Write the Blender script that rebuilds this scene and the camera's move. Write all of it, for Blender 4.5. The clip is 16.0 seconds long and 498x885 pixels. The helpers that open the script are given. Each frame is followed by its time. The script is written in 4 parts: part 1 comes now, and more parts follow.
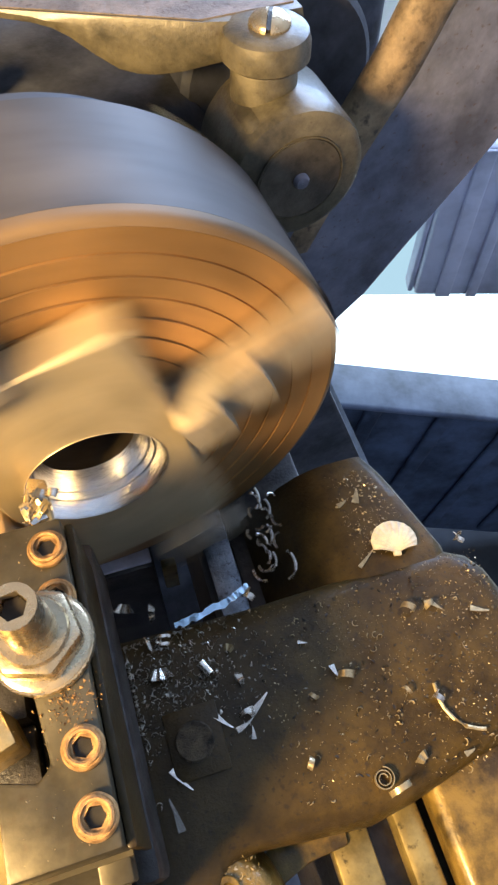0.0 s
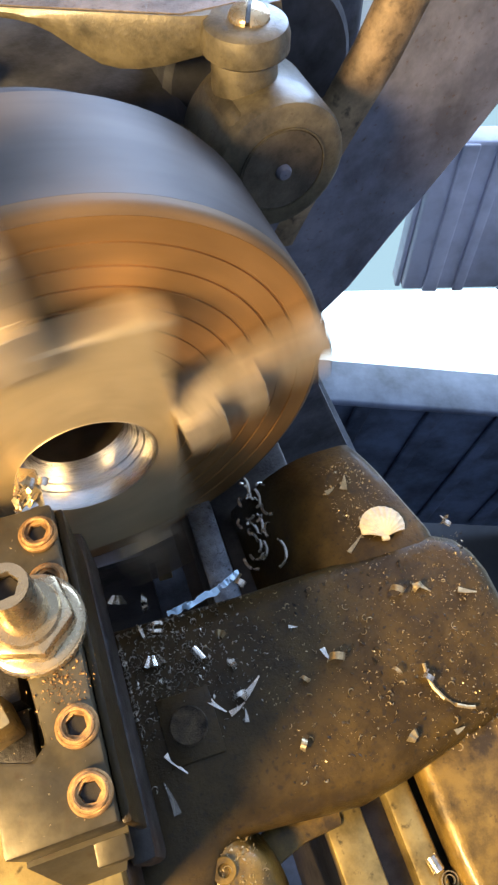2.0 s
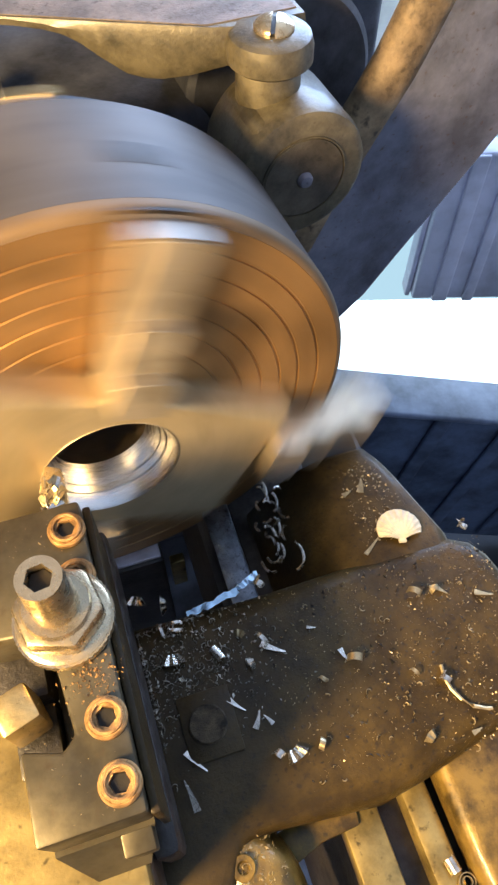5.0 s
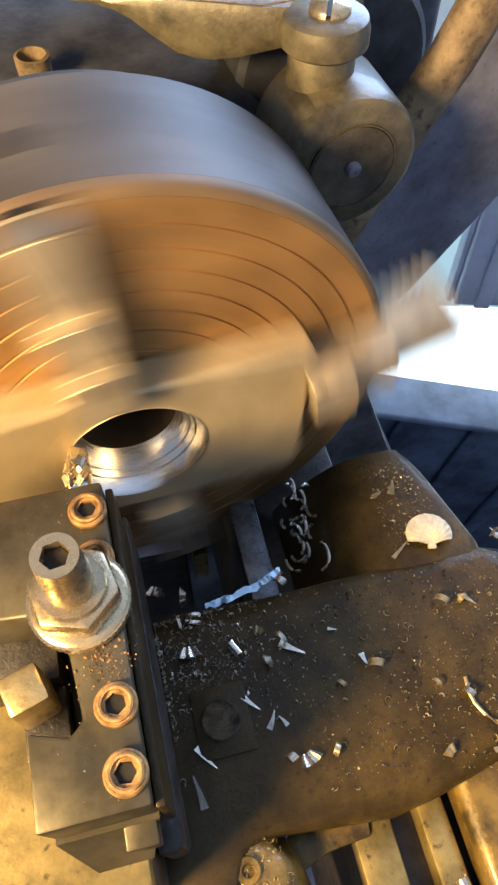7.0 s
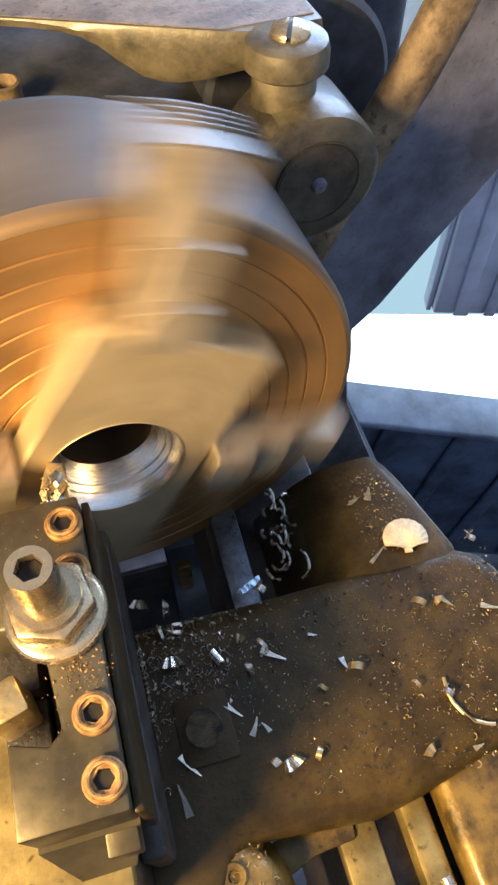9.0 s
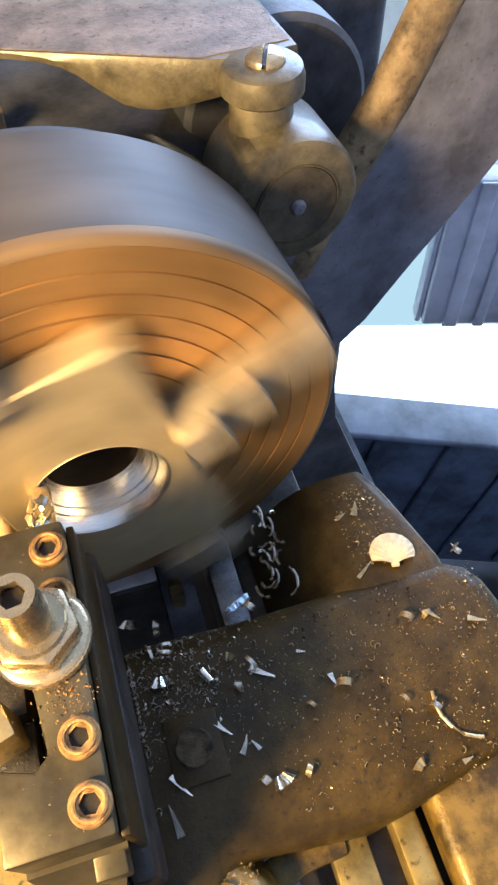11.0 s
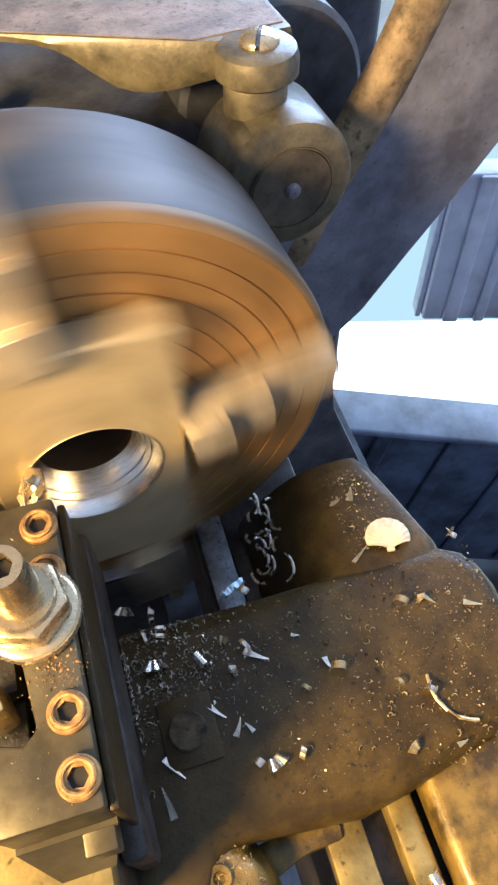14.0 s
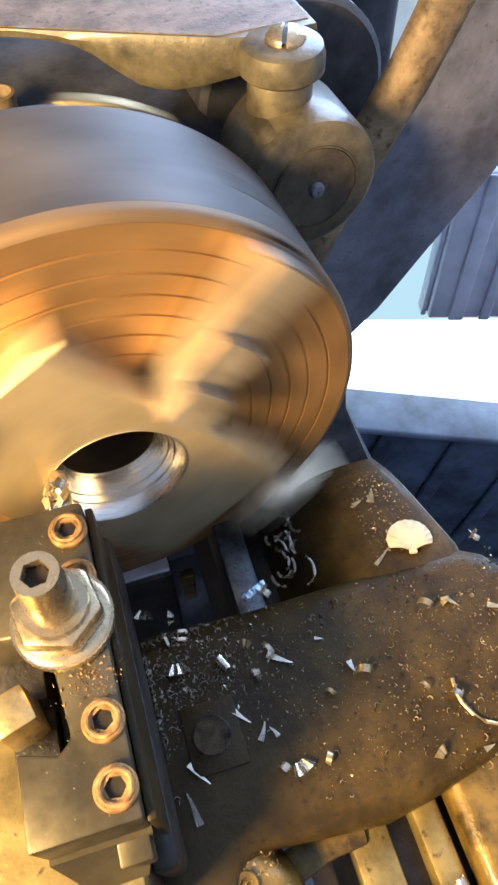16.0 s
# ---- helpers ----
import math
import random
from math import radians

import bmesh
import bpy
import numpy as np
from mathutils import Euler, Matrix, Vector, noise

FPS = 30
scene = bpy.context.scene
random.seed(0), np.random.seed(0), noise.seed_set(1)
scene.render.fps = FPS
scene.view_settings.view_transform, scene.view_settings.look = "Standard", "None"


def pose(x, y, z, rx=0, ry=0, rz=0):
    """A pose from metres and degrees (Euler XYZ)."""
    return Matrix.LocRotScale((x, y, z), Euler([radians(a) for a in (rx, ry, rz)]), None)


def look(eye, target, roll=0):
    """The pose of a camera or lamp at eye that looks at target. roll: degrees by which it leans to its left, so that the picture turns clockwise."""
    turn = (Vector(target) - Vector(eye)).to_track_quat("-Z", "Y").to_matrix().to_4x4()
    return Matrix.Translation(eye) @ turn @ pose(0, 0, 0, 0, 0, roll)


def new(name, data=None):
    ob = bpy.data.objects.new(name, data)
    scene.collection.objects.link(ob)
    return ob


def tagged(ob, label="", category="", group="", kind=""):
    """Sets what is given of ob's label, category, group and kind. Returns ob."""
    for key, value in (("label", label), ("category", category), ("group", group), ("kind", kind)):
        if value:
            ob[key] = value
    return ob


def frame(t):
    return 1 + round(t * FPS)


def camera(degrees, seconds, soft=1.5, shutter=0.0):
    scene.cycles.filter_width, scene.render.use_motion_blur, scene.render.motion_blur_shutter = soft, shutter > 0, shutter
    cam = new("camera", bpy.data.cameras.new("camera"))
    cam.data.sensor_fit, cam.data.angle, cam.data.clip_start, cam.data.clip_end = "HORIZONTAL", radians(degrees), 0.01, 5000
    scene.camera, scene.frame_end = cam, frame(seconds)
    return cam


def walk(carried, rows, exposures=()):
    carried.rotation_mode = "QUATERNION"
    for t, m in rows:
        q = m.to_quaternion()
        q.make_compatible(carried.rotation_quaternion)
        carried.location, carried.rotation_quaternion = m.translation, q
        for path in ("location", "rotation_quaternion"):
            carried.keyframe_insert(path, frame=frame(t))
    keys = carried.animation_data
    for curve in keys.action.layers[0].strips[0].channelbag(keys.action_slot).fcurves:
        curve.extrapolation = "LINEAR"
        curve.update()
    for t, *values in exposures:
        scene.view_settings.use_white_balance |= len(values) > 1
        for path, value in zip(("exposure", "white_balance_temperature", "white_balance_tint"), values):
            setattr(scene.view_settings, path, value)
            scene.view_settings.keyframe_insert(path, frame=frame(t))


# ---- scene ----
# ---- camera and its way ----
cam = camera(38.0, 16.0, soft=2.4, shutter=0.45)
PATH = [
    (0, 0.00086, -0.16170, 0.23894, 32.611, -0.611, -21.918),
    (0.5, -0.00277, -0.16045, 0.24035, 32.688, -0.731, -22.227),
    (1, -0.00242, -0.16336, 0.23939, 32.691, -0.759, -22.581),
    (1.5, 0.00124, -0.16745, 0.24037, 32.794, -0.584, -22.909),
    (2, 0.00011, -0.16845, 0.23908, 32.755, -0.485, -23.169),
    (2.5, -0.00401, -0.16857, 0.23854, 32.881, -0.554, -23.339),
    (3, -0.00558, -0.16965, 0.24054, 33.037, -0.560, -23.379),
    (3.5, -0.00598, -0.16860, 0.24084, 33.248, -0.863, -23.401),
    (4, -0.00647, -0.16941, 0.24089, 33.394, -0.950, -23.510),
    (4.5, -0.00787, -0.16996, 0.24156, 33.507, -0.693, -23.366),
    (7, -0.00727, -0.16867, 0.23235, 33.585, -0.256, -18.567),
    (7.5, -0.00552, -0.17372, 0.23696, 34.153, 0.071, -19.461),
    (8, -0.00561, -0.17213, 0.23514, 34.383, 0.093, -20.107),
    (8.5, -0.00675, -0.16988, 0.23609, 34.600, -0.037, -20.315),
    (9, -0.00267, -0.17400, 0.23655, 34.609, 0.086, -20.369),
    (11.5, 0.00243, -0.17440, 0.24130, 35.555, 0.587, -21.616),
    (12, -0.00509, -0.17262, 0.23452, 35.048, 0.342, -21.559),
    (12.5, 0.00263, -0.18244, 0.23269, 35.083, 0.678, -21.354),
    (13, 0.00483, -0.18106, 0.23557, 35.461, 0.814, -21.330),
    (13.5, 0.00525, -0.18101, 0.23516, 35.545, 0.870, -21.430),
    (14, 0.00349, -0.18037, 0.23558, 35.585, 0.761, -21.429),
    (14.5, 0.00103, -0.18008, 0.23452, 35.539, 0.715, -21.362),
    (15, -0.00303, -0.18073, 0.23509, 35.587, 0.524, -21.437),
    (15.5, -0.00489, -0.18036, 0.23359, 35.478, 0.346, -21.475),
    (16, -0.00569, -0.17274, 0.23401, 35.362, 0.479, -21.589),
]
walk(cam, [(t, pose(x, y, z, rx, ry, rz)) for t, x, y, z, rx, ry, rz in PATH], exposures=[(0.0, 0.05), (4.5, 0.10), (7.0, -0.08), (9.0, -0.06), (11.5, 0.14), (12.5, 0.15), (14.0, 0.24), (16.0, 0.19)])

# ---- light ----
world = bpy.data.worlds.new("world")
scene.world = world
world.use_nodes = True
world.node_tree.nodes["Background"].inputs[0].default_value = (0.45, 0.55, 0.8, 1)
world.node_tree.nodes["Background"].inputs[1].default_value = 0.12


def area_lamp(name, m, sx, sy, power, colour):
    data = bpy.data.lights.new(name, "AREA")
    data.shape, data.size, data.size_y, data.energy, data.color = "RECTANGLE", sx, sy, power, colour
    ob = new(name, data)
    ob.matrix_world = m
    return ob


WARM, DAY = (1.0, 0.68, 0.305), (0.46, 0.64, 1.0)
# work lamp at the operator's side
area_lamp("work_lamp", look((-0.41, -0.25, 0.34), (0.03, -0.04, -0.02)), 0.15, 0.15, 14.6, WARM)
# daylight through the window behind the lathe
HEAD = radians(-21)
ROOM = Matrix.Rotation(HEAD, 4, "Z")
area_lamp("window_daylight", ROOM @ look((0.75, 1.29, 0.60), (0.75, 0.0, 0.60)), 1.3, 1.1, 68.0, DAY)


# ---- materials ----
def material(name, base, rough=0.5, metal=0.0, vary=0.25, scale=40.0, bump=0.15, dark=None, spot=0.0, spot_scale=300.0, spot_colour=(0.02, 0.015, 0.01), coat=0.0, shine=0.5):
    m = bpy.data.materials.new(name)
    m.use_nodes = True
    nt = m.node_tree
    n, l = nt.nodes, nt.links
    bsdf = n["Principled BSDF"]
    tc = n.new("ShaderNodeTexCoord")
    big, fine = n.new("ShaderNodeTexNoise"), n.new("ShaderNodeTexNoise")
    for node, s, d in ((big, scale, 5), (fine, scale * 9, 4)):
        node.inputs["Scale"].default_value, node.inputs["Detail"].default_value = s, d
        node.inputs["Roughness"].default_value = 0.65
        l.new(tc.outputs["Object"], node.inputs["Vector"])
    mix = n.new("ShaderNodeMix")
    mix.data_type = "RGBA"
    low = dark or tuple(c * (1 - vary * 1.4) for c in base)
    high = tuple(min(1, c * (1 + vary)) for c in base)
    mix.inputs["A"].default_value, mix.inputs["B"].default_value = (*low, 1), (*high, 1)
    ramp = n.new("ShaderNodeValToRGB")
    ramp.color_ramp.elements[0].position, ramp.color_ramp.elements[1].position = 0.36, 0.64
    l.new(big.outputs["Fac"], ramp.inputs["Fac"])
    l.new(ramp.outputs["Color"], mix.inputs["Factor"])
    colour = mix.outputs["Result"]
    if spot > 0:
        sp = n.new("ShaderNodeTexNoise")
        sp.inputs["Scale"].default_value, sp.inputs["Detail"].default_value = spot_scale, 3
        l.new(tc.outputs["Object"], sp.inputs["Vector"])
        r2 = n.new("ShaderNodeValToRGB")
        r2.color_ramp.elements[0].position, r2.color_ramp.elements[1].position = 0.68 - 0.2 * spot, 0.80 - 0.2 * spot
        r2.color_ramp.elements[1].color = (0.75, 0.75, 0.75, 1)
        l.new(sp.outputs["Fac"], r2.inputs["Fac"])
        mx = n.new("ShaderNodeMix")
        mx.data_type = "RGBA"
        mx.inputs["B"].default_value = (*spot_colour, 1)
        l.new(r2.outputs["Color"], mx.inputs["Factor"])
        l.new(colour, mx.inputs["A"])
        colour = mx.outputs["Result"]
    l.new(colour, bsdf.inputs["Base Color"])
    rr = n.new("ShaderNodeMapRange")
    rr.inputs["To Min"].default_value, rr.inputs["To Max"].default_value = max(0.03, rough - 0.14), min(1, rough + 0.16)
    l.new(fine.outputs["Fac"], rr.inputs["Value"])
    l.new(rr.outputs["Result"], bsdf.inputs["Roughness"])
    bsdf.inputs["Metallic"].default_value = metal
    bsdf.inputs["Specular IOR Level"].default_value = shine
    bsdf.inputs["Coat Weight"].default_value = coat
    bsdf.inputs["Coat Roughness"].default_value = 0.12
    if bump:
        b = n.new("ShaderNodeBump")
        b.inputs["Strength"].default_value, b.inputs["Distance"].default_value = bump, 0.001
        l.new(fine.outputs["Fac"], b.inputs["Height"])
        l.new(b.outputs["Normal"], bsdf.inputs["Normal"])
    return m


# one steel: lamp warmth and body shade are put into these three colours
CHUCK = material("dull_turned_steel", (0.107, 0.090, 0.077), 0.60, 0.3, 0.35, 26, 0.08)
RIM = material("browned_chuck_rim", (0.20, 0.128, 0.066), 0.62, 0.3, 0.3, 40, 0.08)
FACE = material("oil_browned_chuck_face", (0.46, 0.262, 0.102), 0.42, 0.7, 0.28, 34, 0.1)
JAW = material("hardened_jaw_steel", (0.50, 0.42, 0.30), 0.46, 0.65, 0.22, 60, 0.08, spot=0.25, spot_scale=150, spot_colour=(0.12, 0.08, 0.05))
ENDSTEEL = material("bright_ground_jaw_end", (0.26, 0.23, 0.195), 0.5, 0.6, 0.16, 90, 0.05)
PLATE = material("milled_steel_plate", (0.55, 0.44, 0.265), 0.50, 0.6, 0.12, 50, 0.08)
BORE = material("fresh_bored_steel", (0.90, 0.87, 0.82), 0.27, 1.0, 0.06, 90, 0.05)
CAST = material("worn_grey_green_cast_paint", (0.104, 0.088, 0.054), 0.46, 0.15, 0.4, 70, 0.22, spot=0.22, spot_scale=300, spot_colour=(0.05, 0.032, 0.016), coat=0.2)
# lever top: dust, with the daylight on it put into the paler colour
DAYDUST = material("dusty_violet_grey_paint", (0.20, 0.165, 0.145), 0.6, 0.1, 0.3, 60, 0.5, spot=0.45, spot_scale=380, spot_colour=(0.06, 0.045, 0.035))
# boss face: grime, with the shade on it put into the colour
GRIMESHADE = material("grimed_cast_face", (0.085, 0.072, 0.052), 0.5, 0.15, 0.4, 60, 0.35, spot=0.3, spot_scale=250)
DARKCAST = material("dark_greasy_cast_iron", (0.068, 0.072, 0.086), 0.62, 0.2, 0.4, 30, 0.3)
GUARD = material("grimy_grey_guard_paint", (0.165, 0.17, 0.215), 0.5, 0.1, 0.35, 22, 0.35, spot=0.32, spot_scale=260, spot_colour=(0.09, 0.045, 0.02))
RUST = material("rusty_ochre_edge", (0.23, 0.165, 0.095), 0.6, 0.1, 0.4, 60, 0.4, spot=0.4, spot_scale=160)
# saddle iron again, with the lamp's gold put into its base colour
LITIRON = material("golden_oiled_cast_iron", (0.16, 0.102, 0.022), 0.34, 0.2, 0.5, 70, 0.35, spot=0.15, spot_scale=300, coat=0.25, shine=0.4)
CLOT = material("brown_oil_cake", (0.060, 0.045, 0.026), 0.6, 0.0, 0.6, 160, 0.5, shine=0.2)
SADDLE = material("oily_brown_cast_iron", (0.062, 0.039, 0.0095), 0.40, 0.0, 0.34, 60, 0.36, spot=0.48, spot_scale=420, coat=0.06, shine=0.2)
# black oil near the tool post, with the post's shade painted in
nt = SADDLE.node_tree
base_in = nt.nodes["Principled BSDF"].inputs["Base Color"]
clean = base_in.links[0].from_socket
coord, split, wob, add, edge, oil_shade = [nt.nodes.new("ShaderNode" + k) for k in ("TexCoord", "SeparateXYZ", "TexNoise", "Math", "ValToRGB", "Mix")]
wob.inputs["Scale"].default_value, wob.inputs["Detail"].default_value = 45, 4
nt.links.new(coord.outputs["Object"], split.inputs[0])
nt.links.new(coord.outputs["Object"], wob.inputs["Vector"])
add.operation = "MULTIPLY_ADD"
add.inputs[1].default_value = 0.055
nt.links.new(wob.outputs["Fac"], add.inputs[0])
slant = nt.nodes.new("ShaderNodeMath")
slant.operation = "MULTIPLY_ADD"
slant.inputs[1].default_value = -0.55
nt.links.new(split.outputs["Y"], slant.inputs[0])
nt.links.new(split.outputs["X"], slant.inputs[2])
nt.links.new(slant.outputs[0], add.inputs[2])
edge.color_ramp.elements[0].position, edge.color_ramp.elements[1].position = 0.072, 0.128
edge.color_ramp.elements[0].color, edge.color_ramp.elements[1].color = (0.55, 0.55, 0.55, 1), (0, 0, 0, 1)
nt.links.new(add.outputs[0], edge.inputs["Fac"])
oil_shade.data_type = "RGBA"
oil_shade.inputs["B"].default_value = (0.020, 0.015, 0.009, 1)
nt.links.new(edge.outputs["Color"], oil_shade.inputs["Factor"])
nt.links.new(clean, oil_shade.inputs["A"])
nt.links.new(oil_shade.outputs["Result"], base_in)
BLACKOIL = material("black_oily_iron", (0.042, 0.037, 0.034), 0.42, 0.1, 0.5, 60, 0.4, coat=0.12, shine=0.35)
TOOLSTEEL = material("oil_blackened_tool_steel", (0.086, 0.073, 0.047), 0.42, 0.5, 0.3, 40, 0.06, spot=0.3, spot_scale=200, spot_colour=(0.07, 0.05, 0.03), shine=0.35)
SCREWRUST = material("rust_rimmed_screw", (0.36, 0.205, 0.08), 0.5, 0.5, 0.4, 220, 0.4, spot=0.3, spot_scale=900)
BRIGHT = material("bright_worn_steel", (0.54, 0.43, 0.27), 0.26, 0.86, 0.25, 26, 0.0)
WAY = material("oiled_ground_way", (0.34, 0.25, 0.09), 0.34, 0.6, 0.35, 45, 0.15, spot=0.3, spot_scale=250)
BRASS = material("brassy_tool_bar", (0.62, 0.47, 0.22), 0.32, 0.8, 0.25, 70, 0.15, spot=0.3, spot_scale=300)
SWARF = material("steel_swarf", (0.66, 0.62, 0.54), 0.24, 0.9, 0.25, 300, 0.1)
GRITSTEEL = material("dull_steel_grit", (0.46, 0.43, 0.37), 0.3, 0.85, 0.4, 300, 0.1)
# steel swarf; the window's blue reflection is put into its colour
BLUELIT = material("blue_tempered_swarf", (0.58, 0.80, 1.0), 0.34, 0.9, 0.04, 300, 0.03)
STRAW = material("straw_tinted_swarf", (0.46, 0.36, 0.20), 0.30, 0.65, 0.25, 300, 0.1)
SHELL = material("pale_shell", (0.72, 0.62, 0.42), 0.5, 0.0, 0.15, 200, 0.15)
BLUEWAY = material("ground_inner_way", (0.14, 0.16, 0.19), 0.3, 0.8, 0.35, 120, 0.25, spot=0.4, spot_scale=500)
# dark base that carries the shade inside the spindle hole
HOLLOWSHADE = material("dusky_hollow", (0.10, 0.075, 0.05), 0.7, 0.1, 0.3, 60, 0.1)
# near-black base: the shade inside sockets and slots is put into colour
HOLESHADE = material("socket_recess", (0.012, 0.009, 0.006), 0.6, 0.2, 0.4, 300, 0.2)
WHITE = material("white_painted_board", (0.82, 0.83, 0.84), 0.55, 0.0, 0.04, 6, 0.03)
PLASTER = material("pale_plaster", (0.74, 0.74, 0.74), 0.85, 0.0, 0.15, 5, 0.1)
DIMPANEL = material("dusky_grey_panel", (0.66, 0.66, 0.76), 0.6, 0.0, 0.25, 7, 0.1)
# the shade under the sill is put into the apron's navy base
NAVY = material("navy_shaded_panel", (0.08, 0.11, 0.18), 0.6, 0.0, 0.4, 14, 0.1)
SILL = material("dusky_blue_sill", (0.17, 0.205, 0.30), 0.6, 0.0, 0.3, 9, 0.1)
CONCRETE = material("dark_workshop_floor", (0.035, 0.04, 0.05), 0.7, 0.0, 0.3, 5, 0.2)


def glowing(name, colour, strength):
    m = bpy.data.materials.new(name)
    m.use_nodes = True
    m.node_tree.nodes.clear()
    emit, out = m.node_tree.nodes.new("ShaderNodeEmission"), m.node_tree.nodes.new("ShaderNodeOutputMaterial")
    emit.inputs["Color"].default_value, emit.inputs["Strength"].default_value = (*colour, 1), strength
    m.node_tree.links.new(emit.outputs[0], out.inputs[0])
    return m


GLOW = glowing("daylight_outside", (0.72, 0.88, 1.0), 3.2)
PALE = glowing("pale_daylight_outside", (0.46, 0.70, 0.84), 1.0)
# pale colour that paints the window's glint on the bed web
PALEGLINT = material("pale_ground_pad", (0.72, 0.70, 0.80), 0.4, 0.3, 0.1, 80, 0.05)


# ---- mesh helpers ----
def mesh_of(name, bm, mat, smooth=True):
    bmesh.ops.recalc_face_normals(bm, faces=bm.faces)
    me = bpy.data.meshes.new(name)
    bm.to_mesh(me)
    bm.free()
    for p in me.polygons:
        p.use_smooth = smooth
    if smooth:
        me.set_sharp_from_angle(angle=radians(38))
    me.materials.append(mat)
    return me


def part(name, bm, mat, parent=None, label="", m=None, smooth=True):
    ob = new(name, mesh_of(name, bm, mat, smooth))
    if parent is not None:
        ob.parent = parent
    if m is not None:
        ob.matrix_local = m
    if label:
        ob["label"] = label
    return ob


def thing(name, label, category, m=None, group="", kind=""):
    ob = new(name)
    ob.empty_display_size = 0.01
    if m is not None:
        ob.matrix_world = m
    return tagged(ob, label, category, group, kind)


def solid(name, bm, mat, label, category, m=None, group="", kind="", smooth=True):
    return tagged(part(name, bm, mat, None, "", m, smooth), label, category, group, kind)


def bevelled(bm, width, segments=2, angle=30):
    edges = [e for e in bm.edges if len(e.link_faces) == 2 and e.calc_face_angle(0) > radians(angle)]
    bmesh.ops.bevel(bm, geom=edges, offset=width, segments=segments, affect="EDGES", profile=0.5, clamp_overlap=True)
    return bm


def box(x0, x1, y0, y1, z0, z1, bevel=0.001, segments=2):
    bm = bmesh.new()
    bmesh.ops.create_cube(bm, size=1)
    bmesh.ops.transform(bm, matrix=Matrix.LocRotScale(((x0 + x1) / 2, (y0 + y1) / 2, (z0 + z1) / 2), None, (x1 - x0, y1 - y0, z1 - z0)), verts=bm.verts)
    return bevelled(bm, bevel, segments) if bevel else bm


def prism(outline, a, b, axis="z", bevel=0.0, segments=2):
    """A polygon drawn out from a to b along an axis; the outline lies in the other two."""
    bm = bmesh.new()
    put = {"z": lambda u, v, w: (u, v, w), "y": lambda u, v, w: (u, w, v), "x": lambda u, v, w: (w, u, v)}[axis]
    lo, hi = [bm.verts.new(put(u, v, a)) for u, v in outline], [bm.verts.new(put(u, v, b)) for u, v in outline]
    n = len(outline)
    bm.faces.new(lo), bm.faces.new(hi[::-1])
    for i in range(n):
        bm.faces.new((lo[i], hi[i], hi[(i + 1) % n], lo[(i + 1) % n]))
    bmesh.ops.recalc_face_normals(bm, faces=bm.faces)
    return bevelled(bm, bevel, segments) if bevel else bm


def turned(profile, segments=64, axis="y", closed=True):
    """A profile of (radius, height) turned about an axis; closed joins its end to its start."""
    bm = bmesh.new()
    rings = []
    for r, h in profile:
        ring = []
        for i in range(segments):
            a = 2 * math.pi * i / segments
            c, s = r * math.cos(a), r * math.sin(a)
            ring.append(bm.verts.new({"y": (c, h, s), "z": (c, s, h), "x": (h, c, s)}[axis]))
        rings.append(ring)
    pairs = list(zip(rings, rings[1:])) + ([(rings[-1], rings[0])] if closed else [])
    for p, q in pairs:
        for i in range(segments):
            j = (i + 1) % segments
            bm.faces.new((p[i], p[j], q[j], q[i]))
    if not closed:
        for ring in (rings[0], rings[-1]):
            bm.faces.new(ring)
    return bm


def merged(*parts):
    bm = bmesh.new()
    for p in parts:
        me = bpy.data.meshes.new("tmp")
        p.to_mesh(me)
        p.free()
        bm.from_mesh(me)
        bpy.data.meshes.remove(me)
    return bm


def moved(bm, m):
    bmesh.ops.transform(bm, matrix=m, verts=bm.verts)
    return bm


def hexagon(r, turn=0):
    return [(r * math.cos(radians(60 * i + turn)), r * math.sin(radians(60 * i + turn))) for i in range(6)]


def arc(cx, cy, r, a0, a1, n=8):
    return [(cx + r * math.cos(radians(a0 + (a1 - a0) * i / n)), cy + r * math.sin(radians(a0 + (a1 - a0) * i / n))) for i in range(n + 1)]


def socket_ring(r_out, r_hex, h, depth, axis="z"):
    """A ring with a rounded lip and a hexagonal socket in it."""
    n = 36
    bm = bmesh.new()

    def hexr(a):
        a = (math.degrees(a) % 60) - 30
        return r_hex * math.cos(radians(30)) / math.cos(radians(a))
    rings = []
    for kind, z in (("o", 0), ("o", h * 0.7), ("m", h), ("h", h), ("h", h - depth)):
        ring = []
        for i in range(n):
            a = 2 * math.pi * i / n
            r = {"o": r_out, "m": r_out * 0.9, "h": hexr(a)}[kind]
            ring.append(bm.verts.new((r * math.cos(a), r * math.sin(a), z)))
        rings.append(ring)
    for p, q in zip(rings, rings[1:]):
        for i in range(n):
            bm.faces.new((p[i], p[(i + 1) % n], q[(i + 1) % n], q[i]))
    bm.faces.new(rings[0]), bm.faces.new(rings[-1])
    return bm


# ---- the room ----
solid("floor", box(-2.2, 2.2, -2.0, 1.2999, -1.15, -1.10, 0), CONCRETE, "dark stained concrete workshop floor", "floor", ROOM, kind="structure")
solid("ceiling", box(-2.2, 2.2, -2.0, 1.2999, 1.6, 1.65, 0), PLASTER, "pale plaster workshop ceiling", "ceiling", ROOM, kind="structure")
solid("wall_west", box(-2.3, -2.2, -2.1, 1.4, -1.15, 1.65, 0), PLASTER, "pale plaster workshop wall", "wall", ROOM, kind="structure")
solid("wall_east", box(2.2, 2.3, -2.1, 1.4, -1.15, 1.65, 0), PLASTER, "pale plaster workshop wall", "wall", ROOM, kind="structure")
solid("wall_south", box(-2.2, 2.2, -2.1, -2.0, -1.15, 1.65, 0), PLASTER, "pale plaster workshop wall", "wall", ROOM, kind="structure")
